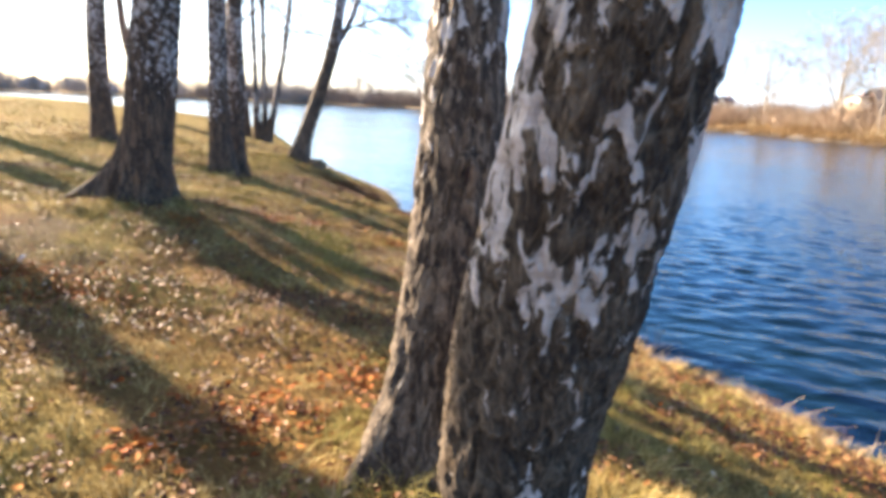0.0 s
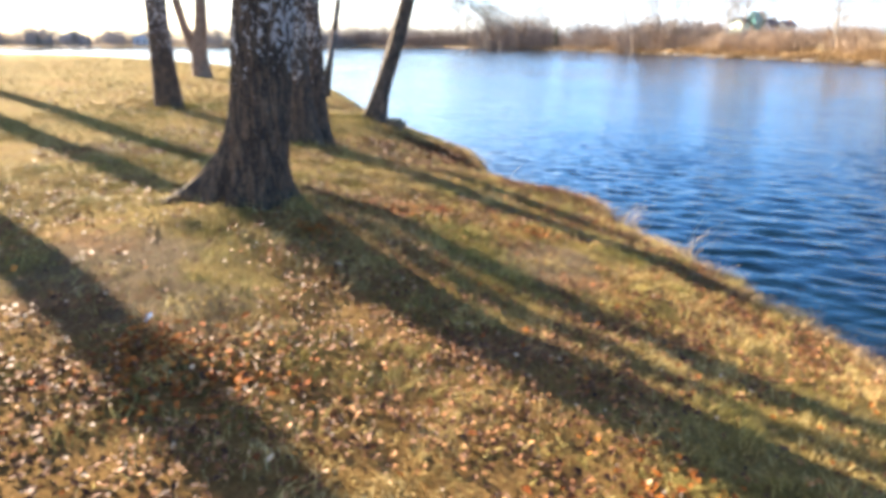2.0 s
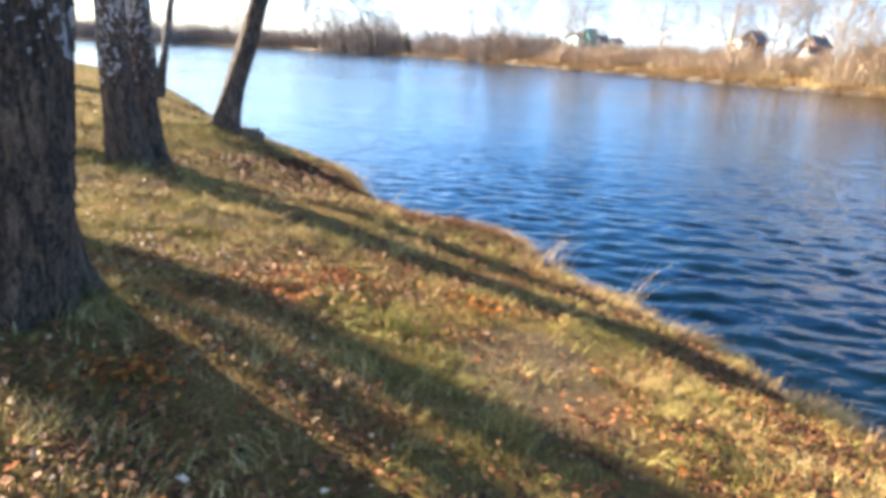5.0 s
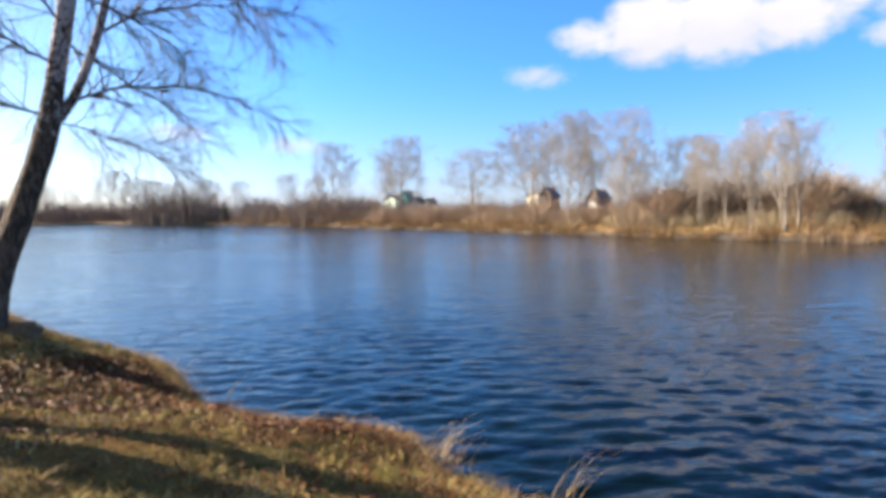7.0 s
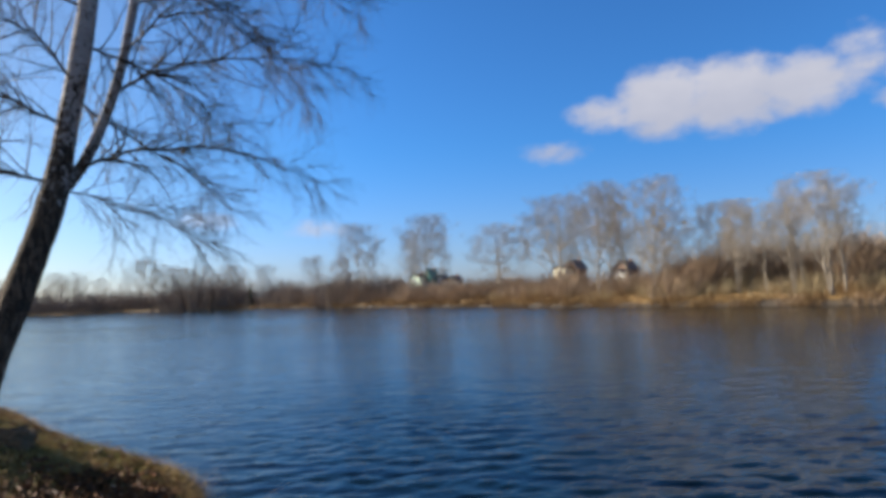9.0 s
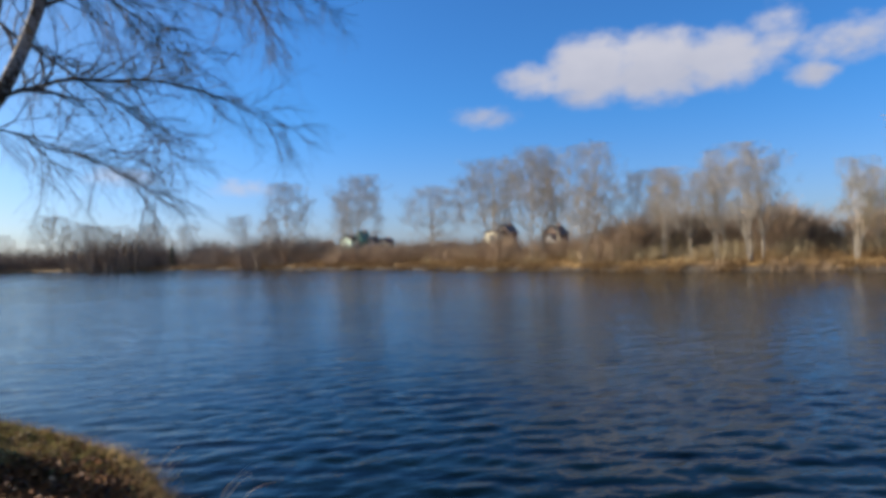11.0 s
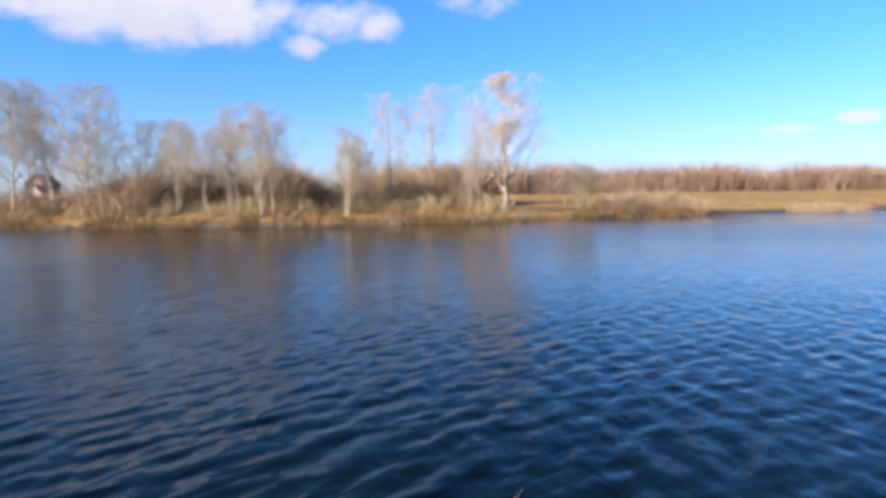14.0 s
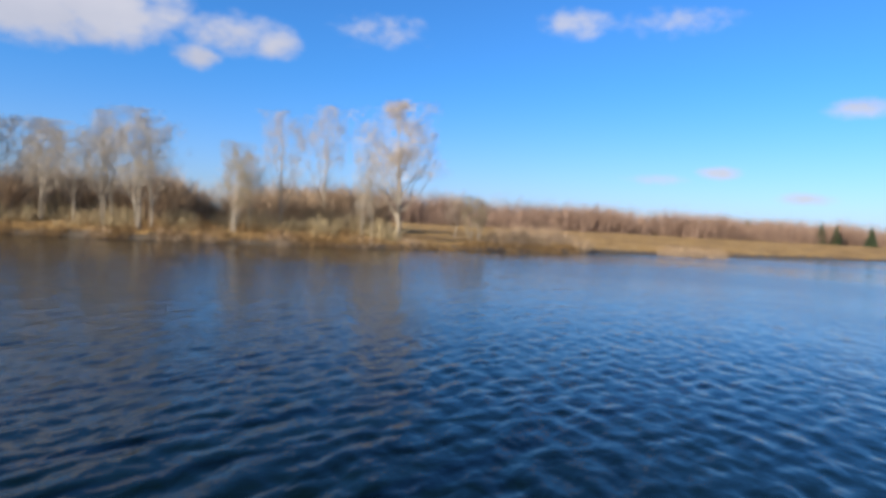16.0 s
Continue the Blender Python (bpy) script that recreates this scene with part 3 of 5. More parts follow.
def trunk_mesh(name, axis, radii, material, sides=40, rings=90, toes=(), flare=0.12, flare_h=0.35, relief=0.01, seed=0.0, sink=0.25, toe_h=0.2):
    """A stem along axis points (local, base at 0): fissured bark relief, root flare and root toes of (angle, strength, width)."""
    axis = np.asarray(axis, float)
    run = np.concatenate([[0], np.cumsum(np.linalg.norm(np.diff(axis, axis=0), axis=1))])
    u = np.linspace(0, 1, rings) ** 1.8 * run[-1]
    # smooth the bends a little
    c = np.stack([np.interp(u, run, axis[:, i]) for i in range(3)], -1)
    w = max(1, rings // 18)
    kern = np.ones(2 * w + 1) / (2 * w + 1)
    pad = np.pad(c, ((w, w), (0, 0)), mode="reflect", reflect_type="odd")
    c = np.stack([np.convolve(pad[:, i], kern, "valid") for i in range(3)], -1)
    r = np.interp(u, run, radii)
    verts = []
    for i in range(rings):
        z = u[i]
        for j in range(sides):
            th = 2 * math.pi * j / sides
            cx, sx = math.cos(th), math.sin(th)
            p = Vector((cx * r[i] * 13, sx * r[i] * 13, z * 4.2 + seed))
            q = noise.noise(p * 1.5 + Vector((0, 0, 0.6 * noise.noise(p * 0.8))))
            ridge = min(1.0, abs(q) * 5.0) - 0.75 + 0.45 * noise.noise(p * 3.4) + 0.3 * noise.noise(p * 7.0)
            lump = noise.noise(Vector((cx * 1.3, sx * 1.3, z * 1.1 + seed * 3)))
            rr = r[i] * (1 + 0.07 * lump) + relief * ridge * min(1.0, r[i] / 0.1)
            f = math.exp(-z / flare_h)
            rr += flare * f * (0.45 + 0.25 * math.sin(3 * th + seed))
            for ta, ts, tw in toes:
                dth = (th - ta + math.pi) % (2 * math.pi) - math.pi
                rr += ts * math.exp(-(dth / tw) ** 2) * math.exp(-z / toe_h)
            verts.append((c[i, 0] + cx * rr, c[i, 1] + sx * rr, c[i, 2] - sink * math.exp(-z * 6)))
    k = np.arange(sides)
    b = np.arange(rings - 1)[:, None] * sides
    f = np.stack([b + k, b + (k + 1) % sides, b + sides + (k + 1) % sides, b + sides + k], -1).reshape(-1, 4)
    return quads(name, verts, f, material, True)


def branching(rng, limb, subs=10, twigs=7, sub_len=1.1, twig_len=0.45, droop=-0.10, first=0.15):
    """Side branches and hanging twigs of one limb: two lists of lines."""
    mids, ends = [], []
    for s in range(subs):
        t = first + (1 - first) * (s + rng.uniform(0, 1)) / subs
        p, d, r = along(limb, min(t, 0.99))
        ln = sub_len * rng.uniform(0.5, 1.15) * (1.15 - 0.55 * t)
        sub = sway(rng, p, side_way(rng, d, rng.uniform(0.4, 1.25), 0.08), ln, max(0.004, min(r * 0.55, 0.016)), 0.0022, 6, 0.13, droop * 0.5)
        mids.append(sub)
        for q in range(twigs):
            p2, d2, _ = along(sub, rng.uniform(0.15, 1.0) * 0.99)
            ends.append(sway(rng, p2, side_way(rng, d2, rng.uniform(0.3, 0.9), -0.15), twig_len * rng.uniform(0.4, 1.3), 0.0024, 0.0011, 3, 0.16, droop * 1.6))
    return mids, ends


def near_tree(base, stems, label, bark, limbs=9, seed=1, height=13.0, toes=(), crown_from=4.5, relief=0.01, flare=0.12, flare_h=0.35, sides=40, rings=90,
              reach=3.0, explicit=(), category="tree", density=1.0, drop=0.0, toe_h=0.2):
    """A leafless birch. stems: lists of (x, y, z, radius) from the base up, in world metres."""
    rng = np.random.RandomState(seed)
    bx, by = base
    bz = ground_z(bx, by) - drop
    root = tagged(new("birch_tree"), label, category, "birches on the bank")
    root.location = (bx, by, bz)
    off = np.array((bx, by, bz))
    mids, ends = [], []
    for si, stem in enumerate(stems):
        st = np.array(stem, float)
        axis, rad = st[:, :3] - off, st[:, 3]
        if axis[0, 2] > 0.6:      # a fork: starts inside its mother stem
            me = trunk_mesh("stem", axis, rad, bark, max(14, sides // 2), max(24, rings // 2), (), 0.0, 0.3, relief * 0.6, seed + si * 3.1, 0.0)
        else:
            me = trunk_mesh("trunk", axis, rad, bark, sides, rings, toes, flare, flare_h, relief, seed + si * 3.1, toe_h=toe_h)
        part("trunk" if axis[0, 2] < 0.6 else "stem", me, None, root)
        line = (axis, rad)
        zs = axis[:, 2]
        if limbs:
            for li in range(limbs):
                hz = crown_from + (zs[-1] - crown_from) * (li + rng.uniform(0, 0.8)) / limbs
                if hz < zs[0] + 0.3 or hz > zs[-1]:
                    continue
                p = np.array([np.interp(hz, zs, axis[:, i]) for i in range(3)])
                a = rng.uniform(0, 6.28)
                ln = reach * rng.uniform(0.6, 1.1) * (1.15 - 0.6 * (hz / zs[-1]))
                limb = sway(rng, p, (math.cos(a), math.sin(a), 0.75), ln, np.interp(hz, zs, rad) * 0.42, 0.006, 9, 0.09, -0.05)
                part("limb", tubes("limb", [limb], bark, 7), None, root)
                m, e = branching(rng, limb, int(9 * density), int(6 * density))
                mids += m
                ends += e
    for pts, r0 in explicit:
        P = np.array(pts, float) - off
        run = np.linspace(0, 1, len(P))
        uu = np.linspace(0, 1, 14)
        P = np.stack([np.interp(uu, run, P[:, i]) for i in range(3)], -1)
        P[1:] += np.cumsum(rng.normal(0, 0.018, (13, 3)), 0)
        limb = (P, np.linspace(r0 * 0.75, 0.004, 14))
        part("limb", tubes("limb", [limb], TWIG, 7), None, root)
        m, e = branching(rng, limb, 46, 15, 1.1, 0.38, -0.05, 0.06)
        mids += m
        ends += e
    if mids:
        tagged(part("twig_spray", tubes("twig_spray", mids, TWIG, 4), None, root), kind="stuff")
        tagged(part("hanging_twig_spray", tubes("hanging_twig_spray", ends, TWIG, 3), None, root), kind="stuff")
    return root


KNOT_DARK = plain_material("knot_slit", (0.03, 0.015, 0.01), 0.9)


def knot(root, x, y, z, rx, rz):
    """A healed branch scar like an eye: a raised rim round a dark slit, on the side that faces -y."""
    off = Vector((x, y, z)) - root.location
    verts, faces, n, m = [], [], 28, 9
    for i in range(m):
        q = i / (m - 1)
        h = 0.008 * math.exp(-((q - 0.55) / 0.22) ** 2) - 0.006 * math.exp(-(q / 0.25) ** 2) - 0.03 * max(0.0, q - 0.75) / 0.25
        for j in range(n):
            a = j * 6.2832 / n
            px, pz = math.cos(a) * q * rx, math.sin(a) * q * rz
            w = 1 + 0.12 * noise.noise(Vector((px * 40, pz * 40, 3)))
            verts.append((off.x + px * w, off.y - h - 0.004 * noise.noise(Vector((px * 90, pz * 60, 0))) + px * px * 3.0, off.z + pz * w))
    for i in range(m - 1):
        for j in range(n):
            faces.append((i * n + j, i * n + (j + 1) % n, (i + 1) * n + (j + 1) % n, (i + 1) * n + j))
    rim = part("knot", quads("knot", verts, faces, BARK_GREY, True), None, root, "eye-shaped branch scar")
    bm = bmesh.new()
    bmesh.ops.create_uvsphere(bm, u_segments=12, v_segments=8, radius=1, matrix=Matrix.Translation((off.x + 0.004, off.y + 0.006, off.z)) @ Matrix.Rotation(0.08, 4, "Y") @ Matrix.Diagonal((0.008, 0.016, rz * 0.5, 1)))
    part("slit", bm, KNOT_DARK, rim)


# twin birch beside the path: an upright stem and a thick leaning one from one root
upright = near_tree((0.05, 2.2), [
    [(0.04, 2.18, 1.28, 0.20), (0.04, 2.26, 1.6, 0.188), (0.051, 2.36, 2.0, 0.176), (0.06, 2.46, 2.45, 0.165), (0.067, 2.56, 2.9, 0.154), (0.08, 2.66, 3.5, 0.142), (0.15, 2.8, 5.0, 0.12), (0.3, 3.0, 9.0, 0.06), (0.3, 3.1, 12.5, 0.012)],
], "grey-barked upright birch stem with chalky white patches", BARK_GREY, limbs=7, seed=11, toes=((3.6, 0.34, 0.45), (4.6, 0.10, 0.4), (2.6, 0.14, 0.5)), relief=0.016, flare=0.10, flare_h=0.3, sides=110, rings=300, crown_from=4.0)
knot(upright, 0.080, 2.272, 2.445, 0.05, 0.095)
near_tree((0.2, 1.98), [
    [(0.265, 2.03, 1.28, 0.245), (0.278, 1.905, 1.65, 0.25), (0.297, 1.767, 2.0, 0.25), (0.33, 1.59, 2.45, 0.232), (0.385, 1.42, 2.9, 0.208), (0.47, 1.2, 3.6, 0.19), (0.7, 0.75, 5.5, 0.15), (1.1, 0.3, 9.0, 0.08), (1.3, 0.1, 12.5, 0.012)],
], "thick leaning birch with cracked dark bark and white patches", BARK_NEAR, limbs=7, seed=12, toes=((0.3, 0.08, 0.5),), relief=0.018, flare=0.02, flare_h=0.35, sides=130, rings=320, crown_from=4.5)

# big birch with a long root toe
near_tree((-2.96, 6.42), [
    [(-3.07, 6.41, 1.50, 0.235), (-3.02, 6.41, 1.9, 0.23), (-2.96, 6.42, 2.4, 0.228), (-2.89, 6.43, 3.1, 0.225), (-2.76, 6.50, 4.2, 0.21), (-2.3, 6.8, 8.0, 0.13), (-2.2, 6.9, 13.5, 0.015)],
], "big birch with dark flared foot and a long root toe", BARK_DARK, limbs=8, seed=21, toes=((3.36, 1.35, 0.20), (3.72, 0.55, 0.16), (4.3, 0.34, 0.25), (5.0, 0.12, 0.25), (1.0, 0.40, 0.4)), relief=0.016, flare=0.03, flare_h=0.2, sides=110, rings=190, toe_h=0.22)
# double birch
near_tree((-4.1, 12.1), [
    [(-4.15, 11.98, 1.2, 0.24), (-4.19, 11.88, 1.9, 0.185), (-4.19, 11.86, 2.6, 0.17), (-4.16, 11.86, 4.3, 0.155), (-4.0, 11.9, 8.0, 0.10), (-3.8, 11.9, 13.0, 0.012)],
    [(-4.08, 12.3, 1.15, 0.23), (-4.12, 12.55, 1.9, 0.175), (-4.14, 12.66, 2.6, 0.16), (-4.14, 12.75, 4.3, 0.15), (-4.0, 13.1, 8.0, 0.09), (-3.9, 13.3, 12.0, 0.012)],
], "double-stemmed birch with white patches above a dark foot", BARK_DARK, limbs=7, seed=31, toes=((5.7, 0.28, 0.42), (3.6, 0.12, 0.5)), flare=0.12, flare_h=0.4, relief=0.011, sides=48, rings=110)
near_tree((-7.85, 14.68), [
    [(-7.82, 14.66, 1.5, 0.27), (-7.84, 14.66, 2.2, 0.24), (-7.86, 14.66, 3.2, 0.215), (-7.80, 14.68, 4.6, 0.20), (-7.7, 14.7, 8.0, 0.12), (-7.6, 14.7, 13.0, 0.012)],
], "single dark-barked birch standing on mown turf", BARK_DARK, limbs=8, seed=41, flare=0.1, toes=((5.5, 0.12, 0.5),))
SMOOTH_BROWN = plain_material("smooth_brown_bark", (0.19, 0.12, 0.075), 0.85, 0.6, 5.0)
near_tree((-12.55, 27.1), [
    [(-12.5, 27.1, 1.6, 0.36), (-12.55, 27.1, 2.4, 0.30), (-12.3, 27.1, 3.6, 0.25), (-12.1, 27.1, 6.0, 0.2), (-12.0, 27.2, 13.0, 0.02)],
    [(-12.62, 27.1, 2.3, 0.20), (-13.0, 27.1, 3.4, 0.19), (-13.35, 27.1, 5.0, 0.17), (-13.9, 27.2, 12.0, 0.02)],
], "forked tree with smooth brown bark", SMOOTH_BROWN, limbs=7, seed=51, flare=0.14)
near_tree((-8.6, 27.6), [
    [(-8.6, 27.6, 1.1, 0.20), (-8.66, 27.6, 2.5, 0.17), (-8.8, 27.6, 5.0, 0.15), (-8.9, 27.7, 12.0, 0.02)],
], "slender dark-barked tree near the water", BARK_DARK, limbs=7, seed=55)
near_tree((-7.6, 26.9), [
    [(-7.9, 26.9, 1.0, 0.17), (-7.95, 26.9, 2.5, 0.12), (-7.95, 26.9, 4.1, 0.10), (-8.0, 26.9, 6.3, 0.09), (-8.1, 27.0, 11.0, 0.012)],
    [(-7.62, 26.95, 1.0, 0.17), (-7.6, 26.95, 2.5, 0.11), (-7.6, 26.95, 6.3, 0.09), (-7.5, 27.0, 11.0, 0.012)],
    [(-7.45, 26.9, 1.0, 0.17), (-7.25, 26.95, 1.95, 0.13), (-6.8, 27.0, 4.2, 0.11), (-6.5, 27.0, 6.3, 0.10), (-6.2, 27.1, 11.0, 0.012)],
], "three slim stems growing from one root at the shore", BARK_DARK, limbs=6, seed=61, flare=0.05, sides=24, rings=60)

# leaning birch at the water's edge, with a side stem and long drooping limbs
LEAN = [(-3.60, 15.62, 1.15, 0.23), (-3.42, 15.66, 1.9, 0.19), (-3.12, 15.74, 2.75, 0.175), (-2.78, 15.88, 3.85, 0.165), (-2.70, 15.95, 4.5, 0.13), (-2.60, 16.0, 5.2, 0.125), (-2.47, 16.04, 6.0, 0.12), (-2.40, 16.05, 6.8, 0.11), (-2.2, 16.1, 9.0, 0.075), (-2.0, 16.2, 12.0, 0.012)]
SIDE = [(-2.85, 15.86, 3.75, 0.085), (-2.52, 16.0, 4.25, 0.08), (-2.28, 16.05, 4.85, 0.07), (-2.06, 16.1, 5.6, 0.062), (-1.86, 16.15, 6.8, 0.055), (-1.5, 16.3, 10.0, 0.01)]
LEAN_LIMBS = [
    ([(-2.12, 16.1, 5.35, ), (-1.6, 16.1, 5.75), (-0.9, 16.0, 5.9), (0.0, 15.9, 6.0), (0.95, 15.8, 5.85)], 0.035),
    ([(-2.5, 16.0, 4.3), (-1.9, 15.9, 4.55), (-1.1, 15.8, 4.65), (-0.3, 15.7, 4.5), (0.5, 15.6, 4.15)], 0.035),
    ([(-1.9, 16.15, 6.6), (-1.2, 16.3, 6.9), (-0.4, 16.2, 6.5), (0.2, 16.1, 5.8), (0.35, 16.0, 5.3)], 0.03),
    ([(-1.85, 16.2, 6.9), (-1.0, 16.0, 7.3), (0.2, 15.8, 7.2), (1.2, 15.7, 6.8)], 0.032),
    ([(-2.5, 16.04, 5.9), (-1.9, 15.6, 5.6), (-1.3, 15.2, 5.1), (-0.9, 14.9, 4.6)], 0.028),
    ([(-2.6, 16.0, 5.2), (-2.0, 16.6, 4.9), (-1.2, 17.0, 4.5), (-0.6, 17.3, 4.0)], 0.028),
    ([(-2.65, 15.95, 4.8), (-3.3, 15.9, 5.15), (-4.2, 15.8, 5.1), (-5.2, 15.7, 4.7)], 0.032),
    ([(-2.75, 15.9, 4.1), (-3.4, 15.8, 4.2), (-4.1, 15.6, 4.15), (-4.9, 15.4, 3.8)], 0.03),
    ([(-2.45, 16.05, 6.4), (-3.2, 16.2, 6.8), (-4.3, 16.2, 6.9), (-5.3, 16.1, 6.4)], 0.032),
    ([(-2.3, 16.1, 7.6), (-1.3, 16.3, 8.3), (-0.2, 16.2, 8.3), (1.0, 16.0, 7.6)], 0.032),
    ([(-2.35, 16.1, 7.2), (-2.6, 15.3, 7.9), (-2.6, 14.3, 8.0), (-2.4, 13.4, 7.5)], 0.03),
    ([(-2.6, 16.0, 5.4), (-2.9, 15.3, 5.8), (-3.4, 14.6, 5.9), (-3.8, 14.0, 5.5)], 0.026),
    ([(-2.0, 16.1, 5.9), (-1.5, 15.7, 6.3), (-0.8, 15.3, 6.3), (-0.2, 15.0, 5.8)], 0.026),
    ([(-2.75, 15.92, 4.0), (-2.2, 15.9, 3.9), (-1.6, 15.85, 3.7), (-1.1, 15.8, 3.3)], 0.016),
]
near_tree((-3.60, 15.62), [LEAN, SIDE], "leaning birch with drooping bare limbs at the water's edge", BARK_SLIM, limbs=6, seed=71, crown_from=6.5, explicit=LEAN_LIMBS,
          toes=((5.4, 0.26, 0.34), (3.7, 0.28, 0.36), (0.9, 0.14, 0.4)), toe_h=0.22, flare=0.06, flare_h=0.3, relief=0.012, sides=44, rings=120)
# an earthy hummock over the leaning birch's roots
bm = bmesh.new()
bmesh.ops.create_icosphere(bm, subdivisions=4, radius=1)
for v in bm.verts:
    w = 1 + 0.35 * noise.noise(v.co * 1.7) + 0.22 * noise.noise(v.co * 5.0) + 0.10 * noise.noise(v.co * 13.0)
    v.co = Vector((v.co.x * 0.32, v.co.y * 0.28, v.co.z * (0.15 if v.co.z > 0 else 0.45))) * w
me = bpy.data.meshes.new("root_hummock")
bm.to_mesh(me)
bm.free()
me.materials.append(plain_material("root_earth", (0.15, 0.09, 0.045), 0.95, 0.85, 18.0))
me.polygons.foreach_set("use_smooth", np.full(len(me.polygons), True))
hummock = tagged(new("root_hummock", me), "dark earthy hummock over the roots of the leaning birch", "hummock")
hummock.location = (-3.2, 15.52, 1.08)
# trees further back, whose shadows cross the turf
for sx, sy, r, sd, fork in ((-9.5, 9.45, 0.22, 81, 0), (-12.55, 14.14, 0.28, 82, 0), (-14.56, 17.42, 0.28, 83, 1)):
    g = ground_z(sx, sy)
    stems = [[(sx, sy, g, r), (sx, sy, g + 2, r * 0.92), (sx + 0.1, sy, g + 6, r * 0.8), (sx + 0.1, sy, g + 11, r * 0.6), (sx + 0.2, sy, g + 16, 0.015)]]
    if fork:      # a second stem parts from the first well above the ground
        stems[0][2:4] = [(sx - 0.02, sy - 0.02, g + 6.2, r * 0.86), (sx + 0.06, sy + 0.07, g + 7.6, r * 0.68), (sx + 0.08, sy + 0.08, g + 11, r * 0.5)]
        stems.append([(sx + 0.05, sy, g + 4.4, r * 0.46), (sx - 0.22, sy - 0.27, g + 5.8, r * 0.54), (sx - 0.32, sy - 0.40, g + 6.8, r * 0.52), (sx - 0.29, sy - 0.35, g + 8.0, r * 0.44), (sx - 0.26, sy - 0.32, g + 11, r * 0.34), (sx - 0.4, sy - 0.4, g + 15, 0.015)])
    near_tree((sx, sy), stems, "tall forked birch standing back on the turf" if fork else "tall birch standing back on the turf", BARK_DARK, limbs=5, seed=sd, sides=20, rings=40, crown_from=9.0, density=0.7)

# ---- far bank trees ----


def join_strips(name, sets, material):
    V, F, at = [], [], 0
    for v, f in sets:
        V.append(v)
        F.append(f + at)
        at += len(v)
    return quads(name, np.concatenate(V), np.concatenate(F), material)


def ribbons(lines, rng):
    """Thin flat twigs along polylines of equal length and their half widths."""
    P = np.array([ln[0] for ln in lines])
    W = np.array([ln[1] for ln in lines])
    n, m, _ = P.shape
    d = P[:, -1] - P[:, 0]
    s = np.cross(d, rng.normal(0, 1, (n, 3)))
    s /= np.linalg.norm(s, axis=1)[:, None] + 1e-9
    V = np.stack([P - s[:, None] * W[..., None], P + s[:, None] * W[..., None]], 2).reshape(-1, 3)
    b = np.arange(n)[:, None] * (2 * m)
    F = np.concatenate([b + [2 * i, 2 * i + 1, 2 * i + 3, 2 * i + 2] for i in range(m - 1)])
    return V, F


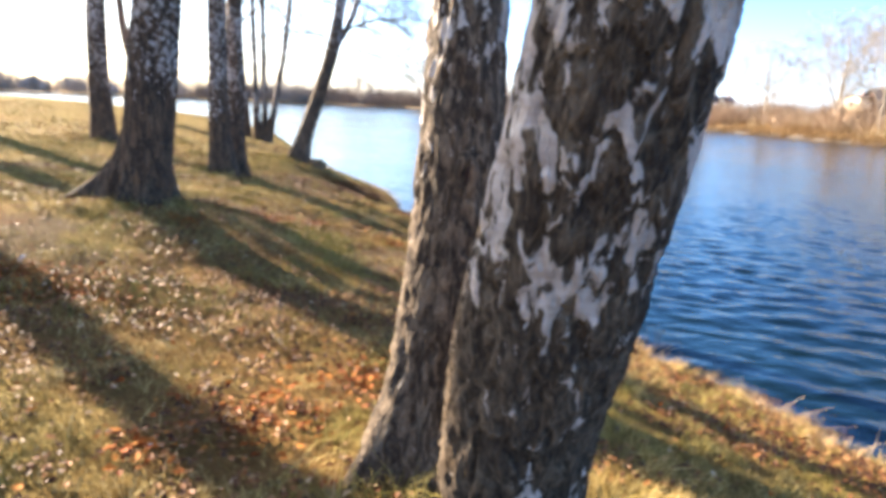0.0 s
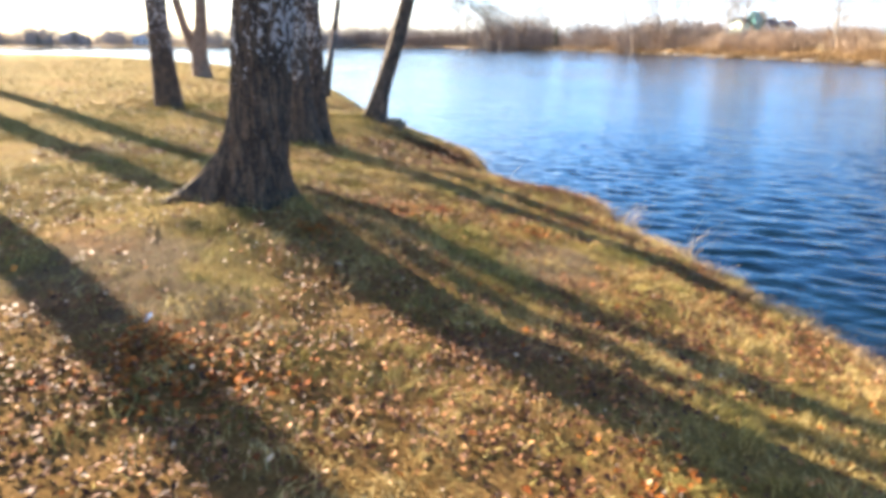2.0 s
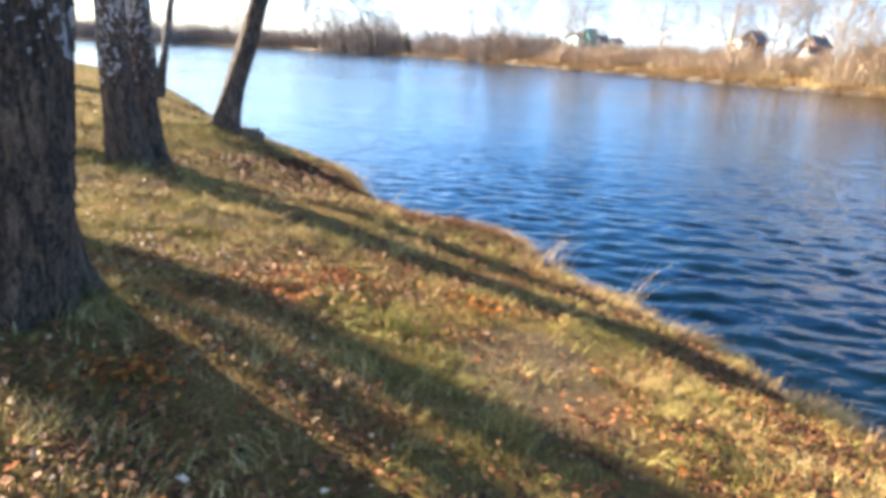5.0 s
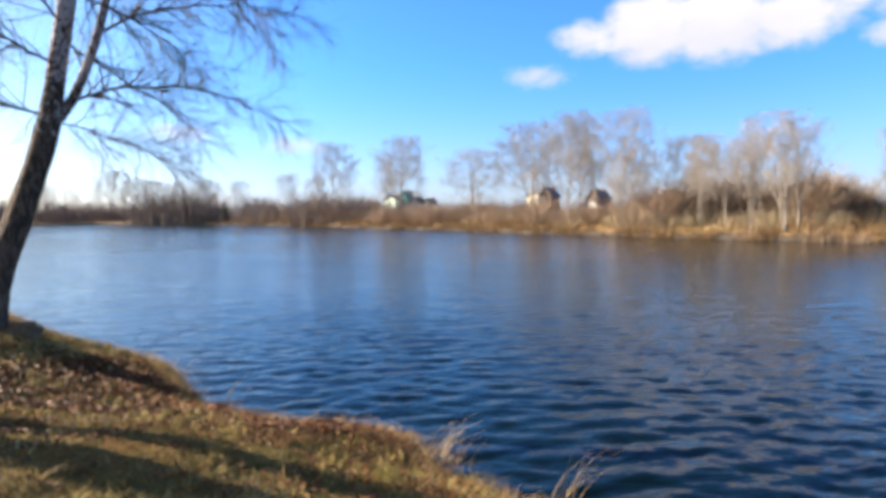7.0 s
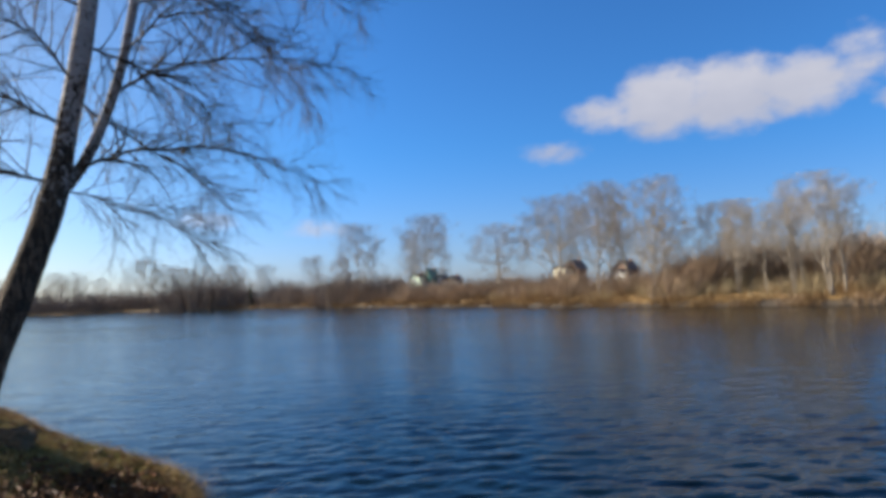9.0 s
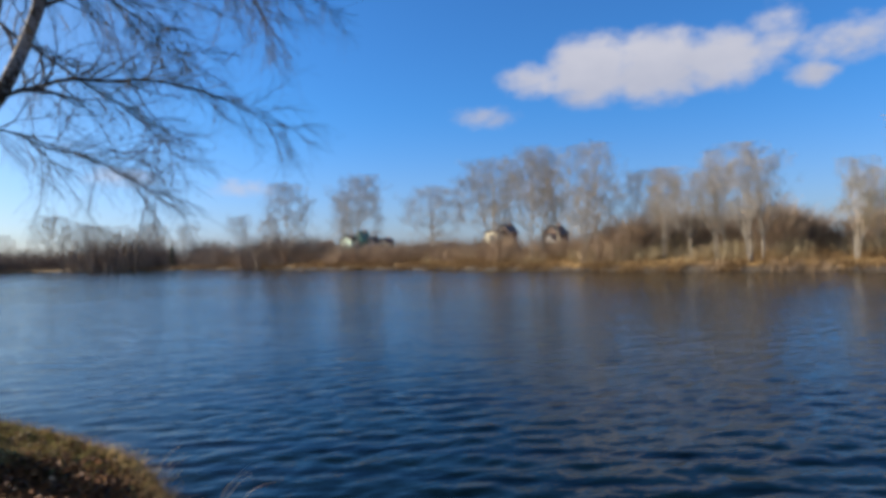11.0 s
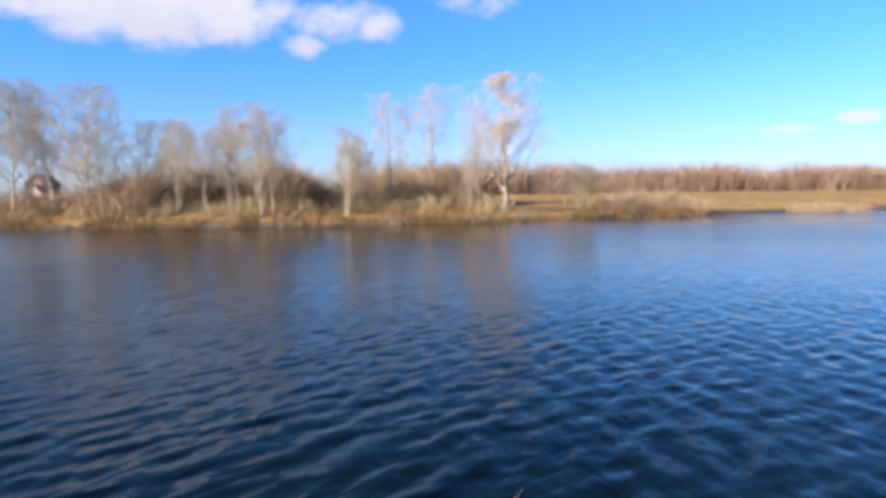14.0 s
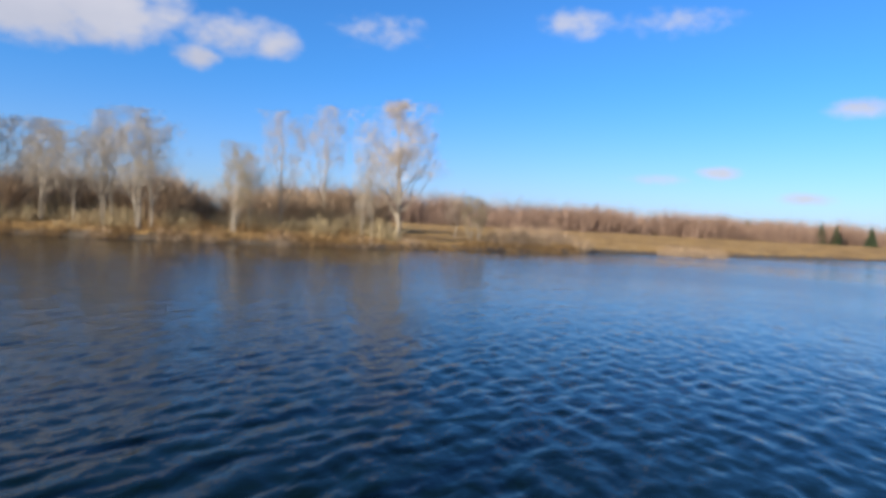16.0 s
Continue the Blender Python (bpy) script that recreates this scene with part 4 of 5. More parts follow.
def far_tree_meshes(seed, low, rx, twig_mat, stems=1, lean=0.04, limbs=16, stout=0.012, ball=0.0, twigs=9, spread=1.0):
    """Meshes of a leafless tree of unit height: pale stems with limbs that sweep up to a ragged crown, and the fine twigs on them. ball: how far the crown gathers at the top."""
    rng = np.random.RandomState(seed)
    wood, ends, fine = [], [], []
    for s in range(stems):
        a = rng.uniform(0, 6.28) + s * 2.2
        tilt = lean * (1 + 0.7 * s) * spread
        top = rng.uniform(0.86, 0.92) * (1 - 0.1 * s * rng.uniform(0.3, 1))
        trunk = sway(rng, (0.02 * s * math.cos(a), 0.02 * s * math.sin(a), 0), (math.cos(a) * tilt, math.sin(a) * tilt, 1), top, stout / (1 + 0.2 * s), 0.0016, 12, 0.012 if ball else 0.035, 0.02)
        wood.append(trunk)
        mid, rz = (1 + low) / 2, (1 - low) / 2
        r0 = rx / math.sqrt(stems)
        ctr = trunk[0][-1] * np.array((0.8, 0.8, 0))
        n = max(5, limbs // stems + 2)
        for i in range(n):      # limbs rise steeply to the crown's shell
            f = (i + rng.uniform(0.1, 0.9)) / n
            th = i * 2.4 + rng.uniform(-0.6, 0.6)
            hz = low + (1 - low) * (0.16 + 0.84 * f ** 0.8)
            rr = r0 * math.sqrt(max(0.04, 1 - abs((hz - mid) / rz) ** 3.2)) * rng.uniform(0.5, 1.0)
            if ball and f > 0.36:      # a dense round head over sparse side limbs
                q = (f - 0.36) / 0.64
                hz = 0.97 - ball * (1 + math.cos(3.14 * q))
                rr = 1.3 * ball * math.sqrt(max(0.02, 1 - ((hz - 0.97 + ball) / ball) ** 2)) * rng.uniform(0.55, 1.0)
            tip = ctr + np.array((math.cos(th) * rr, math.sin(th) * rr, hz))
            p, d, r = along(trunk, min(0.93, max(0.16, (hz - (rng.uniform(0.12, 0.24) if ball and f > 0.36 else rng.uniform(0.22, 0.42))) / top)))
            u = np.linspace(0, 1, 8)[:, None]
            pts = p * (1 - u) + tip * u
            pts[:, :2] += (tip - p)[:2] * (np.sin(u * 3.14) * 0.16)      # bowed out, then up
            pts[1:-1] += rng.normal(0, 0.007, (6, 3))
            limb = (pts, np.linspace(r * 0.45, 0.0010, 8))
            wood.append(limb)
            reach = np.linalg.norm(tip - p)
            for k in range(6):
                p2, d2, _ = along(limb, rng.uniform(0.35, 1.0) * 0.99)
                sub = sway(rng, p2, side_way(rng, d2, rng.uniform(0.35, 0.95), 0.05), reach * rng.uniform(0.22, 0.46), 0.0013, 0.0006, 3, 0.14, 0.02)
                ends.append(sub)
                for q in range(5):
                    p3, d3, _ = along(sub, rng.uniform(0.2, 1.0) * 0.99)
                    spray = sway(rng, p3, side_way(rng, d3, rng.uniform(0.4, 1.1), 0.0), rng.uniform(0.05, 0.09), 0.0008, 0.0004, 3, 0.16, 0.0)
                    ends.append(spray)
                    for _ in range(twigs):
                        p4, d4, _ = along(spray, rng.uniform(0.1, 1.0) * 0.99)
                        fine.append(sway(rng, p4, side_way(rng, d4, rng.uniform(0.3, 1.2), 0.0), rng.uniform(0.025, 0.06), 0.00045, 0.00025, 1, 0.2, 0.0))
    for lot in (ends, fine):      # the crown closes in a low dome
        for pts, _ in lot:
            pts[:, 2] = np.where(pts[:, 2] > 0.93, 0.93 + 0.06 * np.tanh((pts[:, 2] - 0.93) / 0.07), pts[:, 2])
    return tubes("trunk", wood, BARK_FAR, 5), join_strips("crown", (ribbons(ends, rng), ribbons(fine, rng)), twig_mat)


FAR_KINDS = [far_tree_meshes(101, 0.26, 0.36, TWIG_FAR, limbs=28, twigs=12), far_tree_meshes(102, 0.34, 0.22, TWIG_FAR, limbs=15), far_tree_meshes(103, 0.34, 0.27, TWIG_BROWN, limbs=17, stout=0.014),
             far_tree_meshes(104, 0.32, 0.34, TWIG_BROWN, limbs=38, stout=0.018, ball=0.19, twigs=8, lean=0.01), far_tree_meshes(105, 0.28, 0.32, TWIG_FAR, 2, 0.09, 24, 0.013), far_tree_meshes(106, 0.22, 0.40, WILLOW, 4, 0.10, 22, 0.011, twigs=8),
             far_tree_meshes(107, 0.24, 0.32, TWIG_FAR, limbs=13, twigs=5), far_tree_meshes(108, 0.30, 0.26, TWIG_BROWN, limbs=11, twigs=5)]
FAR_LABELS = ["tall bare tree with a hazy grey-brown crown", "slender bare tree with a pale stem on the far bank", "bare tree with a rusty brown crown", "tall poplar with a rounded rosy-brown crown",
              "pale double-stemmed bare tree at the water", "clump of pale leaning stems at the water's edge",
              "distant bare grey-brown tree", "distant bare russet tree"]


def far_tree(kind, x, y, top, width=1.0, turn=0.0):
    z = ground_z(x, y) - 0.1
    root = tagged(new("bare_tree"), FAR_LABELS[kind], "tree", "trees on the far bank")
    root.location = (x, y, z)
    root.rotation_euler = (0, 0, turn)
    h = top - z
    root.scale = (h * width, h * width, h)
    part("trunk", FAR_KINDS[kind][0], None, root)
    tagged(part("crown", FAR_KINDS[kind][1], None, root), kind="stuff")
    return root


# kind, x, y, height of the top, width
FAR_A = [(0, -10.4, 245.2, 18.2, 1.0), (1, -4.2, 238, 15.7, 1.0), (0, 3.0, 228, 14.0, 1.2), (0, 15.4, 220, 14.3, 1.0), (1, 23.1, 205, 13.4, 1.2), (1, 34.5, 169.7, 13.6, 1.2), (2, 37.0, 160.2, 12.3, 0.9),
         (0, 38.8, 149.2, 19.4, 0.9), (0, 43.6, 120.8, 17.9, 1.0), (1, 43.1, 128.3, 15.5, 1.0), (0, 50.2, 102.5, 13.9, 1.15), (0, 52.4, 88.0, 16.9, 1.1), (1, 54.5, 90.5, 15.0, 1.2)]
FAR_B = [(0, 51.4, 77.0, 16.7, 0.8), (2, 52.9, 76.4, 12.8, 0.85), (1, 56.0, 76.6, 16.3, 1.0), (0, 53.1, 68.2, 16.0, 0.85), (2, 54.9, 68.2, 11.8, 1.0), (0, 59.4, 65.6, 12.3, 0.8), (1, 57.5, 61.5, 12.0, 1.0),
         (4, 55.8, 58.3, 11.6, 0.8), (1, 55.1, 54.0, 10.4, 1.1), (4, 55.2, 51.0, 12.4, 0.75), (1, 57.2, 51.4, 11.0, 1.0), (4, 54.8, 46.7, 12.6, 0.9), (1, 55.9, 46.2, 11.9, 1.1)]
FAR_C = [(5, 58.7, 39.2, 10.2, 0.75), (4, 62.9, 39.2, 9.3, 0.8), (2, 65.2, 36.7, 14.4, 0.75), (2, 72.0, 34.0, 16.5, 0.65), (1, 65.3, 27.4, 7.5, 0.9), (1, 65.0, 26.2, 10.8, 0.6), (3, 66.3, 23.5, 16.1, 1.0),
         (5, 71.8, 16.0, 6.3, 0.9), (5, 74.5, 15.5, 6.1, 0.8), (2, 79.2, 18.8, 6.8, 1.0)]
for i, (kd, x, y, top, wd) in enumerate(FAR_A + FAR_B + FAR_C):
    far_tree(kd, x, y, top, wd, i * 2.4)
# a thin wood further back, past the houses and along the left shore
rng = np.random.RandomState(7)
for i in range(46):
    s = rng.uniform(0, 1)
    if i < 26:
        x, y = -90 + 118 * s + rng.normal(0, 4), 282 - 0.62 * max(0, -90 + 118 * s + 30) + rng.uniform(0, 20)
    else:
        x, y = 95 + 70 * rng.uniform(0, 1), 60 + 110 * s
    far_tree(int(rng.choice([6, 7])), x, y, ground_z(x, y) + rng.uniform(8, 15), rng.uniform(0.9, 1.3), rng.uniform(0, 6))


def thicket(name, label, spots, material, seed):
    """Leafless scrub as upright twig strips. spots: x, y, radius, height, count."""
    r = np.random.RandomState(seed)
    C, H, L, W = [], [], [], []
    for x, y, rad, h, n in spots:
        n = int(n * 0.75)
        a, q = r.uniform(0, 6.28, n), np.sqrt(r.uniform(0, 1, n)) * rad
        C.append(np.stack([x + np.cos(a) * q, y + np.sin(a) * q], -1))
        H.append(h * r.uniform(0.35, 1.05, n) * (1.05 - 0.45 * (q / rad) ** 2))
        W.append(np.full(n, max(0.020, h * 0.0075)))
        L.append(np.stack([np.cos(a) * q / rad * 0.4 + r.normal(0, 0.3, n), np.sin(a) * q / rad * 0.4 + r.normal(0, 0.3, n)], -1))
    C, H, L, W = np.concatenate(C), np.concatenate(H), np.concatenate(L), np.concatenate(W)
    z = np.maximum(ground_height(C[:, 0], C[:, 1])[0], 0.0) - 0.1
    n = len(C)
    th = r.uniform(0, 6.28, n)
    side = np.stack([np.cos(th), np.sin(th), np.zeros(n)], -1) * W[:, None]
    p0 = np.stack([C[:, 0], C[:, 1], z], -1)
    lift = np.stack([L[:, 0] * H, L[:, 1] * H, H], -1)
    p1, p2 = p0 + lift * np.array((0.35, 0.35, 0.55)), p0 + lift
    # every shoot forks once, so that the outline is ragged
    fork = p1 + lift * np.array((0.5, 0.5, 0.38)) + np.stack([r.normal(0, 0.3, n) * H, r.normal(0, 0.3, n) * H, np.zeros(n)], -1)
    V = np.stack([p0 - side, p0 + side, p1 + side * 0.8, p1 - side * 0.8, p2 + side * 0.3, p2 - side * 0.3, fork + side * 0.3, fork - side * 0.3], 1).reshape(-1, 3)
    b = np.arange(n)[:, None] * 8
    F = np.concatenate([b + [0, 1, 2, 3], b + [3, 2, 4, 5], b + [3, 2, 6, 7]])
    return tagged(new(name, quads(name, V, F, material)), label, "bushes", kind="stuff")


def along_shore(frac0, frac1, off0, off1, n, rad, h, count, seed):
    r = np.random.RandomState(seed)
    seg = np.linalg.norm(np.diff(FAR_SHORE, axis=0), axis=1)
    run = np.concatenate([[0], np.cumsum(seg)])
    out = []
    for i in range(n):
        s = r.uniform(frac0, frac1)
        x, y = np.interp(s, run, FAR_SHORE[:, 0]), np.interp(s, run, FAR_SHORE[:, 1])
        x2, y2 = np.interp(s + 1, run, FAR_SHORE[:, 0]), np.interp(s + 1, run, FAR_SHORE[:, 1])
        o = r.uniform(off0, off1)
        out.append((x + (y2 - y) * o, y - (x2 - x) * o, rad * r.uniform(0.6, 1.3), h * r.uniform(0.6, 1.2), count))
    return out


RUN = np.concatenate([[0], np.cumsum(np.linalg.norm(np.diff(FAR_SHORE, axis=0), axis=1))])
thicket("thicket", "brown leafless scrub behind the far bank trees", along_shore(RUN[6] - 6, RUN[8] + 20, 13, 26, 90, 3.0, 5.2, 320, 1) + along_shore(RUN[8], RUN[12], 10, 34, 60, 3.0, 2.1, 200, 2), THICKET, 1)
thicket("thicket", "low brown scrub along the far bank", along_shore(RUN[9] - 4, RUN[13] + 5, 4, 24, 170, 2.4, 3.9, 170, 9) + [(56.5, 64, 2.6, 6.0, 700), (58, 67, 2.2, 5.0, 400)], THICKET, 9)
thicket("thicket", "ochre willow scrub at the far waterline", along_shore(RUN[6] - 4, RUN[9], 3, 12, 46, 2.2, 2.6, 150, 3) + along_shore(RUN[9], RUN[11], 3, 14, 26, 1.6, 2.0, 120, 8), WILLOW, 3)
thicket("sedge", "brown dry sedge along the far waterline", along_shore(RUN[5] - 4, RUN[14], -0.1, 2.2, 480, 1.1, 0.75, 80, 21) + along_shore(RUN[6], RUN[12], 2, 9, 150, 1.6, 1.3, 80, 22), SEDGE, 21)
# the two distant brush belts wear the haze-tinted twig colours
thicket("thicket", "grey-brown brush on the distant shore, tinted for haze", along_shore(RUN[12] + 8, RUN[17], 3, 24, 230, 4.5, 7.0, 130, 4) + [(6.3, 223.6, 10.0, 13.0, 330), (12.5, 217.0, 9.0, 12.5, 280), (0.0, 230.0, 8.0, 9.0, 160)], HAZY, 4)
thicket("thicket", "brush along the most distant shore, paled by painted haze", along_shore(RUN[16], RUN[19], 4, 26, 170, 5.5, 10.0, 90, 14), HAZED_BRUSH, 14)
thicket("thicket", "reddish-brown scrub beyond the dry meadow", along_shore(RUN[2], RUN[5] + 8, 55, 85, 280, 5.0, 7.4, 200, 5), SCRUB, 5)
thicket("bush", "low round brown bush on the dry meadow", [(91, -12, 3.2, 1.9, 500), (90.5, -15.5, 2.6, 1.7, 350), (93, 7, 4.0, 2.4, 500), (92, 11.5, 3.0, 2.2, 400), (84, 4, 3.0, 2.2, 400), (80, 9, 2.5, 2.4, 300), (76, 12, 2.5, 2.6, 300), (53.5, 42.5, 1.6, 0.9, 260), (54.5, 39.5, 1.4, 0.8, 220), (57.5, 33.5, 1.6, 0.9, 260), (61.5, 26, 1.5, 0.8, 220), (65, 21.5, 1.6, 0.9, 260), (51.5, 48.5, 1.4, 0.8, 200)], THICKET, 6)


def spruce(x, y, h, seed, broad=0.2):
    r = np.random.RandomState(seed)
    z = ground_z(x, y) - 0.1
    root = tagged(new("spruce"), "dark green spruce on the far shore", "tree", "spruces")
    root.location = (x, y, z)
    part("trunk", tubes("trunk", [(np.array([(0, 0, 0), (0, 0, h)]), np.array([h * 0.02, 0.01]))], BARK_FAR, 6), None, root)
    V, F = [], []
    for i in range(900):
        t = r.uniform(0.06, 1)
        a, ln = r.uniform(0, 6.28), h * broad * (1.03 - t) * r.uniform(0.6, 1.15)
        o = np.array((0, 0, h * t))
        tip = np.array((math.cos(a) * ln, math.sin(a) * ln, h * t - ln * 0.35))
        s = np.array((-math.sin(a), math.cos(a), 0)) * ln * 0.22
        k = len(V)
        V += [o, tip * 0.6 + o * 0.4 + s, tip, tip * 0.6 + o * 0.4 - s]
        F.append((k, k + 1, k + 2, k + 3))
    part("crown", quads("crown", V, F, NEEDLES), None, root)


for x, y, h, sd in ((-181, 285, 9.4, 1), (-184, 287, 6.5, 8), (-199, 286, 7.0, 9), (-196, 288, 5.5, 10), (20.5, 205, 8.0, 2), (-178, 290, 6.0, 3)):
    spruce(x, y, h, sd)
for i, (x, y, top) in enumerate(((219.8, -46, 10.6), (219, -52, 11.2), (218, -57, 10.8), (217.5, -61, 12.0), (214, -70.1, 10.9), (209.9, -80.4, 11.6), (208, -84, 11.2), (204, -92, 11.0), (234, -34.5, 12.8), (233, -30, 12.2))):
    spruce(x, y, top - 1.6 - ground_z(x, y), 40 + i, 0.42)

# ---- houses beyond the far bank ----
PLASTER = plain_material("cream_plaster", (0.72, 0.66, 0.48))
WHITE = plain_material("white_siding", (0.62, 0.61, 0.58))
GREEN = plain_material("green_siding", (0.07, 0.20, 0.17))
# sunlight on the green cottage's left wall, painted as a pale green
LIT_GREEN = plain_material("sunlit_green_wall", (0.55, 0.66, 0.52))
BROWN = plain_material("brown_boards", (0.20, 0.12, 0.08))
BRICK = plain_material("red_brick", (0.30, 0.19, 0.14))
ROOF_DARK = plain_material("dark_roof", (0.10, 0.085, 0.08), 0.6)
# dark roofs seen through haze: the haze is put into this lighter grey
ROOF_GREY = plain_material("hazed_grey_roof", (0.20, 0.18, 0.17), 0.8)
ROOF_RED = plain_material("rust_roof", (0.20, 0.12, 0.10), 0.6)
GLASS = plain_material("window_glass", (0.03, 0.04, 0.05), 0.15)
TRIM = plain_material("window_frame", (0.75, 0.74, 0.70))


def box_bm(cx, cy, cz, sx, sy, sz, bevel=0.0):
    bm = bmesh.new()
    bmesh.ops.create_cube(bm, size=1, matrix=Matrix.Translation((cx, cy, cz)) @ Matrix.Diagonal((sx, sy, sz, 1)))
    if bevel:
        bmesh.ops.bevel(bm, geom=bm.edges[:], offset=bevel, segments=1, affect="EDGES")
    return bm


def house(x, y, turn, w, d, eave, ridge, wall_mat, roof_mat, label, windows=2, base=None):
    z = (ground_z(x, y) - 0.3) if base is None else base
    root = tagged(new("house"), label, "house", "houses across the lake")
    root.matrix_basis = pose(x, y, z, 0, 0, turn)
    bm = bmesh.new()      # walls with gables
    pts = [(-w / 2, 0), (w / 2, 0), (w / 2, eave), (0, ridge - 0.12), (-w / 2, eave)]
    a = [bm.verts.new((px, -d / 2, pz)) for px, pz in pts]
    b = [bm.verts.new((px, d / 2, pz)) for px, pz in pts]
    bm.faces.new(a)
    bm.faces.new(b[::-1])
    for i in range(5):
        bm.faces.new((a[i], b[i], b[(i + 1) % 5], a[(i + 1) % 5]))
    bmesh.ops.recalc_face_normals(bm, faces=bm.faces[:])
    part("wall", bm, wall_mat, root)
    for s in (-1, 1):     # two roof slabs with eaves
        bm = bmesh.new()
        slope = math.atan2(ridge - eave, w / 2)
        ln = math.hypot(ridge - eave, w / 2) + 0.5
        bmesh.ops.create_cube(bm, size=1, matrix=Matrix.Translation((s * (w / 4 + 0.2), 0, (eave + ridge) / 2 - 0.1)) @ Matrix.Rotation(s * slope, 4, "Y") @ Matrix.Diagonal((ln, d + 0.8, 0.16, 1)))
        part("roof", bm, roof_mat, root)
    part("chimney", box_bm(w * 0.18, d * 0.15, ridge, 0.5, 0.5, 1.1, 0.04), BRICK, root)
    for side in (-1, 1):
        for i in range(windows):
            wx = (i - (windows - 1) / 2) * w / (windows + 0.3)
            for floor_z in ([eave * 0.5] if eave < 4 else [eave * 0.28, eave * 0.72]):
                win = part("window", box_bm(wx, side * (d / 2 + 0.02), floor_z, 1.1, 0.08, 1.3, 0.02), TRIM, root)
                part("pane", box_bm(wx, side * (d / 2 + 0.065), floor_z, 0.9, 0.03, 1.1), GLASS, win)
    return root


house(68.9, 179.1, -66, 2.8, 3.4, 4.6, 7.2, GREEN, GREEN, "dark green gabled cottage across the lake", 1)
# the same cottage's sunlit wall, added as a box of its own
house(65.4, 180.6, -66, 4.4, 3.2, 5.0, 6.2, LIT_GREEN, ROOF_DARK, "sunlit wall of the green cottage, built as a pale annex", 1)
house(71.8, 177.8, -66, 3.2, 2.6, 3.7, 5.4, WHITE, ROOF_DARK, "small white gabled house across the lake", 1)
house(75.2, 176.4, -66, 3.2, 2.8, 3.8, 4.9, PLASTER, ROOF_RED, "small tan house with rusty roof", 1)
house(59.4, 182.6, -60, 3.6, 4, 2.6, 4.6, BRICK, ROOF_RED, "low red-brick house with rusty roof", 1)
house(82.6, 131.6, -74, 3.6, 2.8, 4.7, 5.2, PLASTER, ROOF_DARK, "cream plastered two-storey house with dark roof", 1)
house(86.0, 131.2, -70, 3.4, 3.6, 4.4, 6.4, BROWN, ROOF_DARK, "brown boarded house with a dark pointed roof", 1)
house(91.5, 121.6, -74, 2.9, 2.4, 2.3, 3.7, WHITE, ROOF_DARK, "small white gabled outhouse", 1)
house(94.6, 123.8, -70, 4.0, 4.8, 3.6, 5.6, BROWN, ROOF_DARK, "dark-roofed brown house behind bare trees", 2)
house(99.1, 105, -70, 4.6, 4, 2.8, 4.2, WHITE, ROOF_GREY, "low white house behind scrub", 2)
house(-186, 292, 10, 10, 8, 3.0, 5.4, WHITE, ROOF_GREY, "pale house with grey roof beside spruces on the far shore", 2)
house(-173, 300, 20, 9, 8, 3.0, 5.0, PLASTER, ROOF_GREY, "cream house among trees on the far shore", 2)
house(-150, 285, 5, 7, 7, 2.8, 4.6, WHITE, ROOF_GREY, "white gabled house on the far shore", 2)

# ---- reeds, grass and leaves on the near bank ----


def blades(name, roots, heights, leans, widths, material, seed, folds=2):
    """Bent grass blades: arrays of root points, heights, lean vectors and widths."""
    r = np.random.RandomState(seed)
    n = len(roots)
    th = r.uniform(0, 6.28, n)
    s = np.stack([np.cos(th), np.sin(th), np.zeros(n)], -1) * widths[:, None]
    V, rows = [], folds + 1
    for i in range(rows):
        t = i / folds
        c = roots + np.stack([leans[:, 0] * t * t, leans[:, 1] * t * t, heights * (t - 0.25 * t * t * np.hypot(leans[:, 0], leans[:, 1]) / (heights + 1e-6))], -1)
        k = 1.0 - 0.85 * t
        V += [c - s * k, c + s * k]
    V = np.stack(V, 1).reshape(-1, 3)
    b = np.arange(n)[:, None] * (2 * rows)
    F = np.concatenate([b + [2 * i, 2 * i + 1, 2 * i + 3, 2 * i + 2] for i in range(folds)])
    return quads(name, V, F, material)


def reed_tuft(x, y, n, h, seed, tilt=(0.34, -0.12)):
    r = np.random.RandomState(seed)
    root = np.stack([r.normal(0, 0.10, n), r.normal(0, 0.10, n), np.zeros(n)], -1)
    hh = h * r.uniform(0.4, 1.05, n)
    lean = np.stack([r.normal(tilt[0], 0.16, n), r.normal(tilt[1], 0.16, n)], -1) * hh[:, None] * 1.6
    ob = tagged(new("reed_tuft"), "dry straw-coloured reed tuft at the waterline", "grass tuft", "reed tufts along the shore")
    tagged(part("reed_spray", blades("reed_spray", root, hh, lean, np.full(n, 0.0055), REED, seed, 4), None, ob), kind="stuff")
    ob.location = (x, y, max(ground_z(x, y), -0.05) - 0.03)


for i, (x, y, n, h) in enumerate(((1.12, 11.45, 26, 0.62), (1.3, 11.2, 16, 0.5), (1.0, 11.75, 14, 0.42), (1.5, 9.1, 16, 0.5), (1.75, 8.8, 18, 0.42), (1.3, 9.7, 10, 0.4), (1.62, 9.25, 16, 0.35),
                                  (0.05, 12.95, 12, 0.36), (-0.75, 14.3, 12, 0.3), (2.2, 6.3, 10, 0.4), (2.05, 7.0, 8, 0.34), (2.55, 5.75, 14, 0.42), (3.0, 5.0, 16, 0.5), (3.3, 4.4, 14, 0.5), (1.8, 10.05, 14, 0.8),
                                  (-1.4, 16.7, 14, 0.35), (-3.2, 20.3, 12, 0.5), (-4.8, 24.3, 14, 0.6), (-5.6, 26.5, 12, 0.5), (-1.2, 15.2, 12, 0.45), (-0.45, 14.9, 4, 0.75))):
    reed_tuft(x, y, n, h, 200 + i)



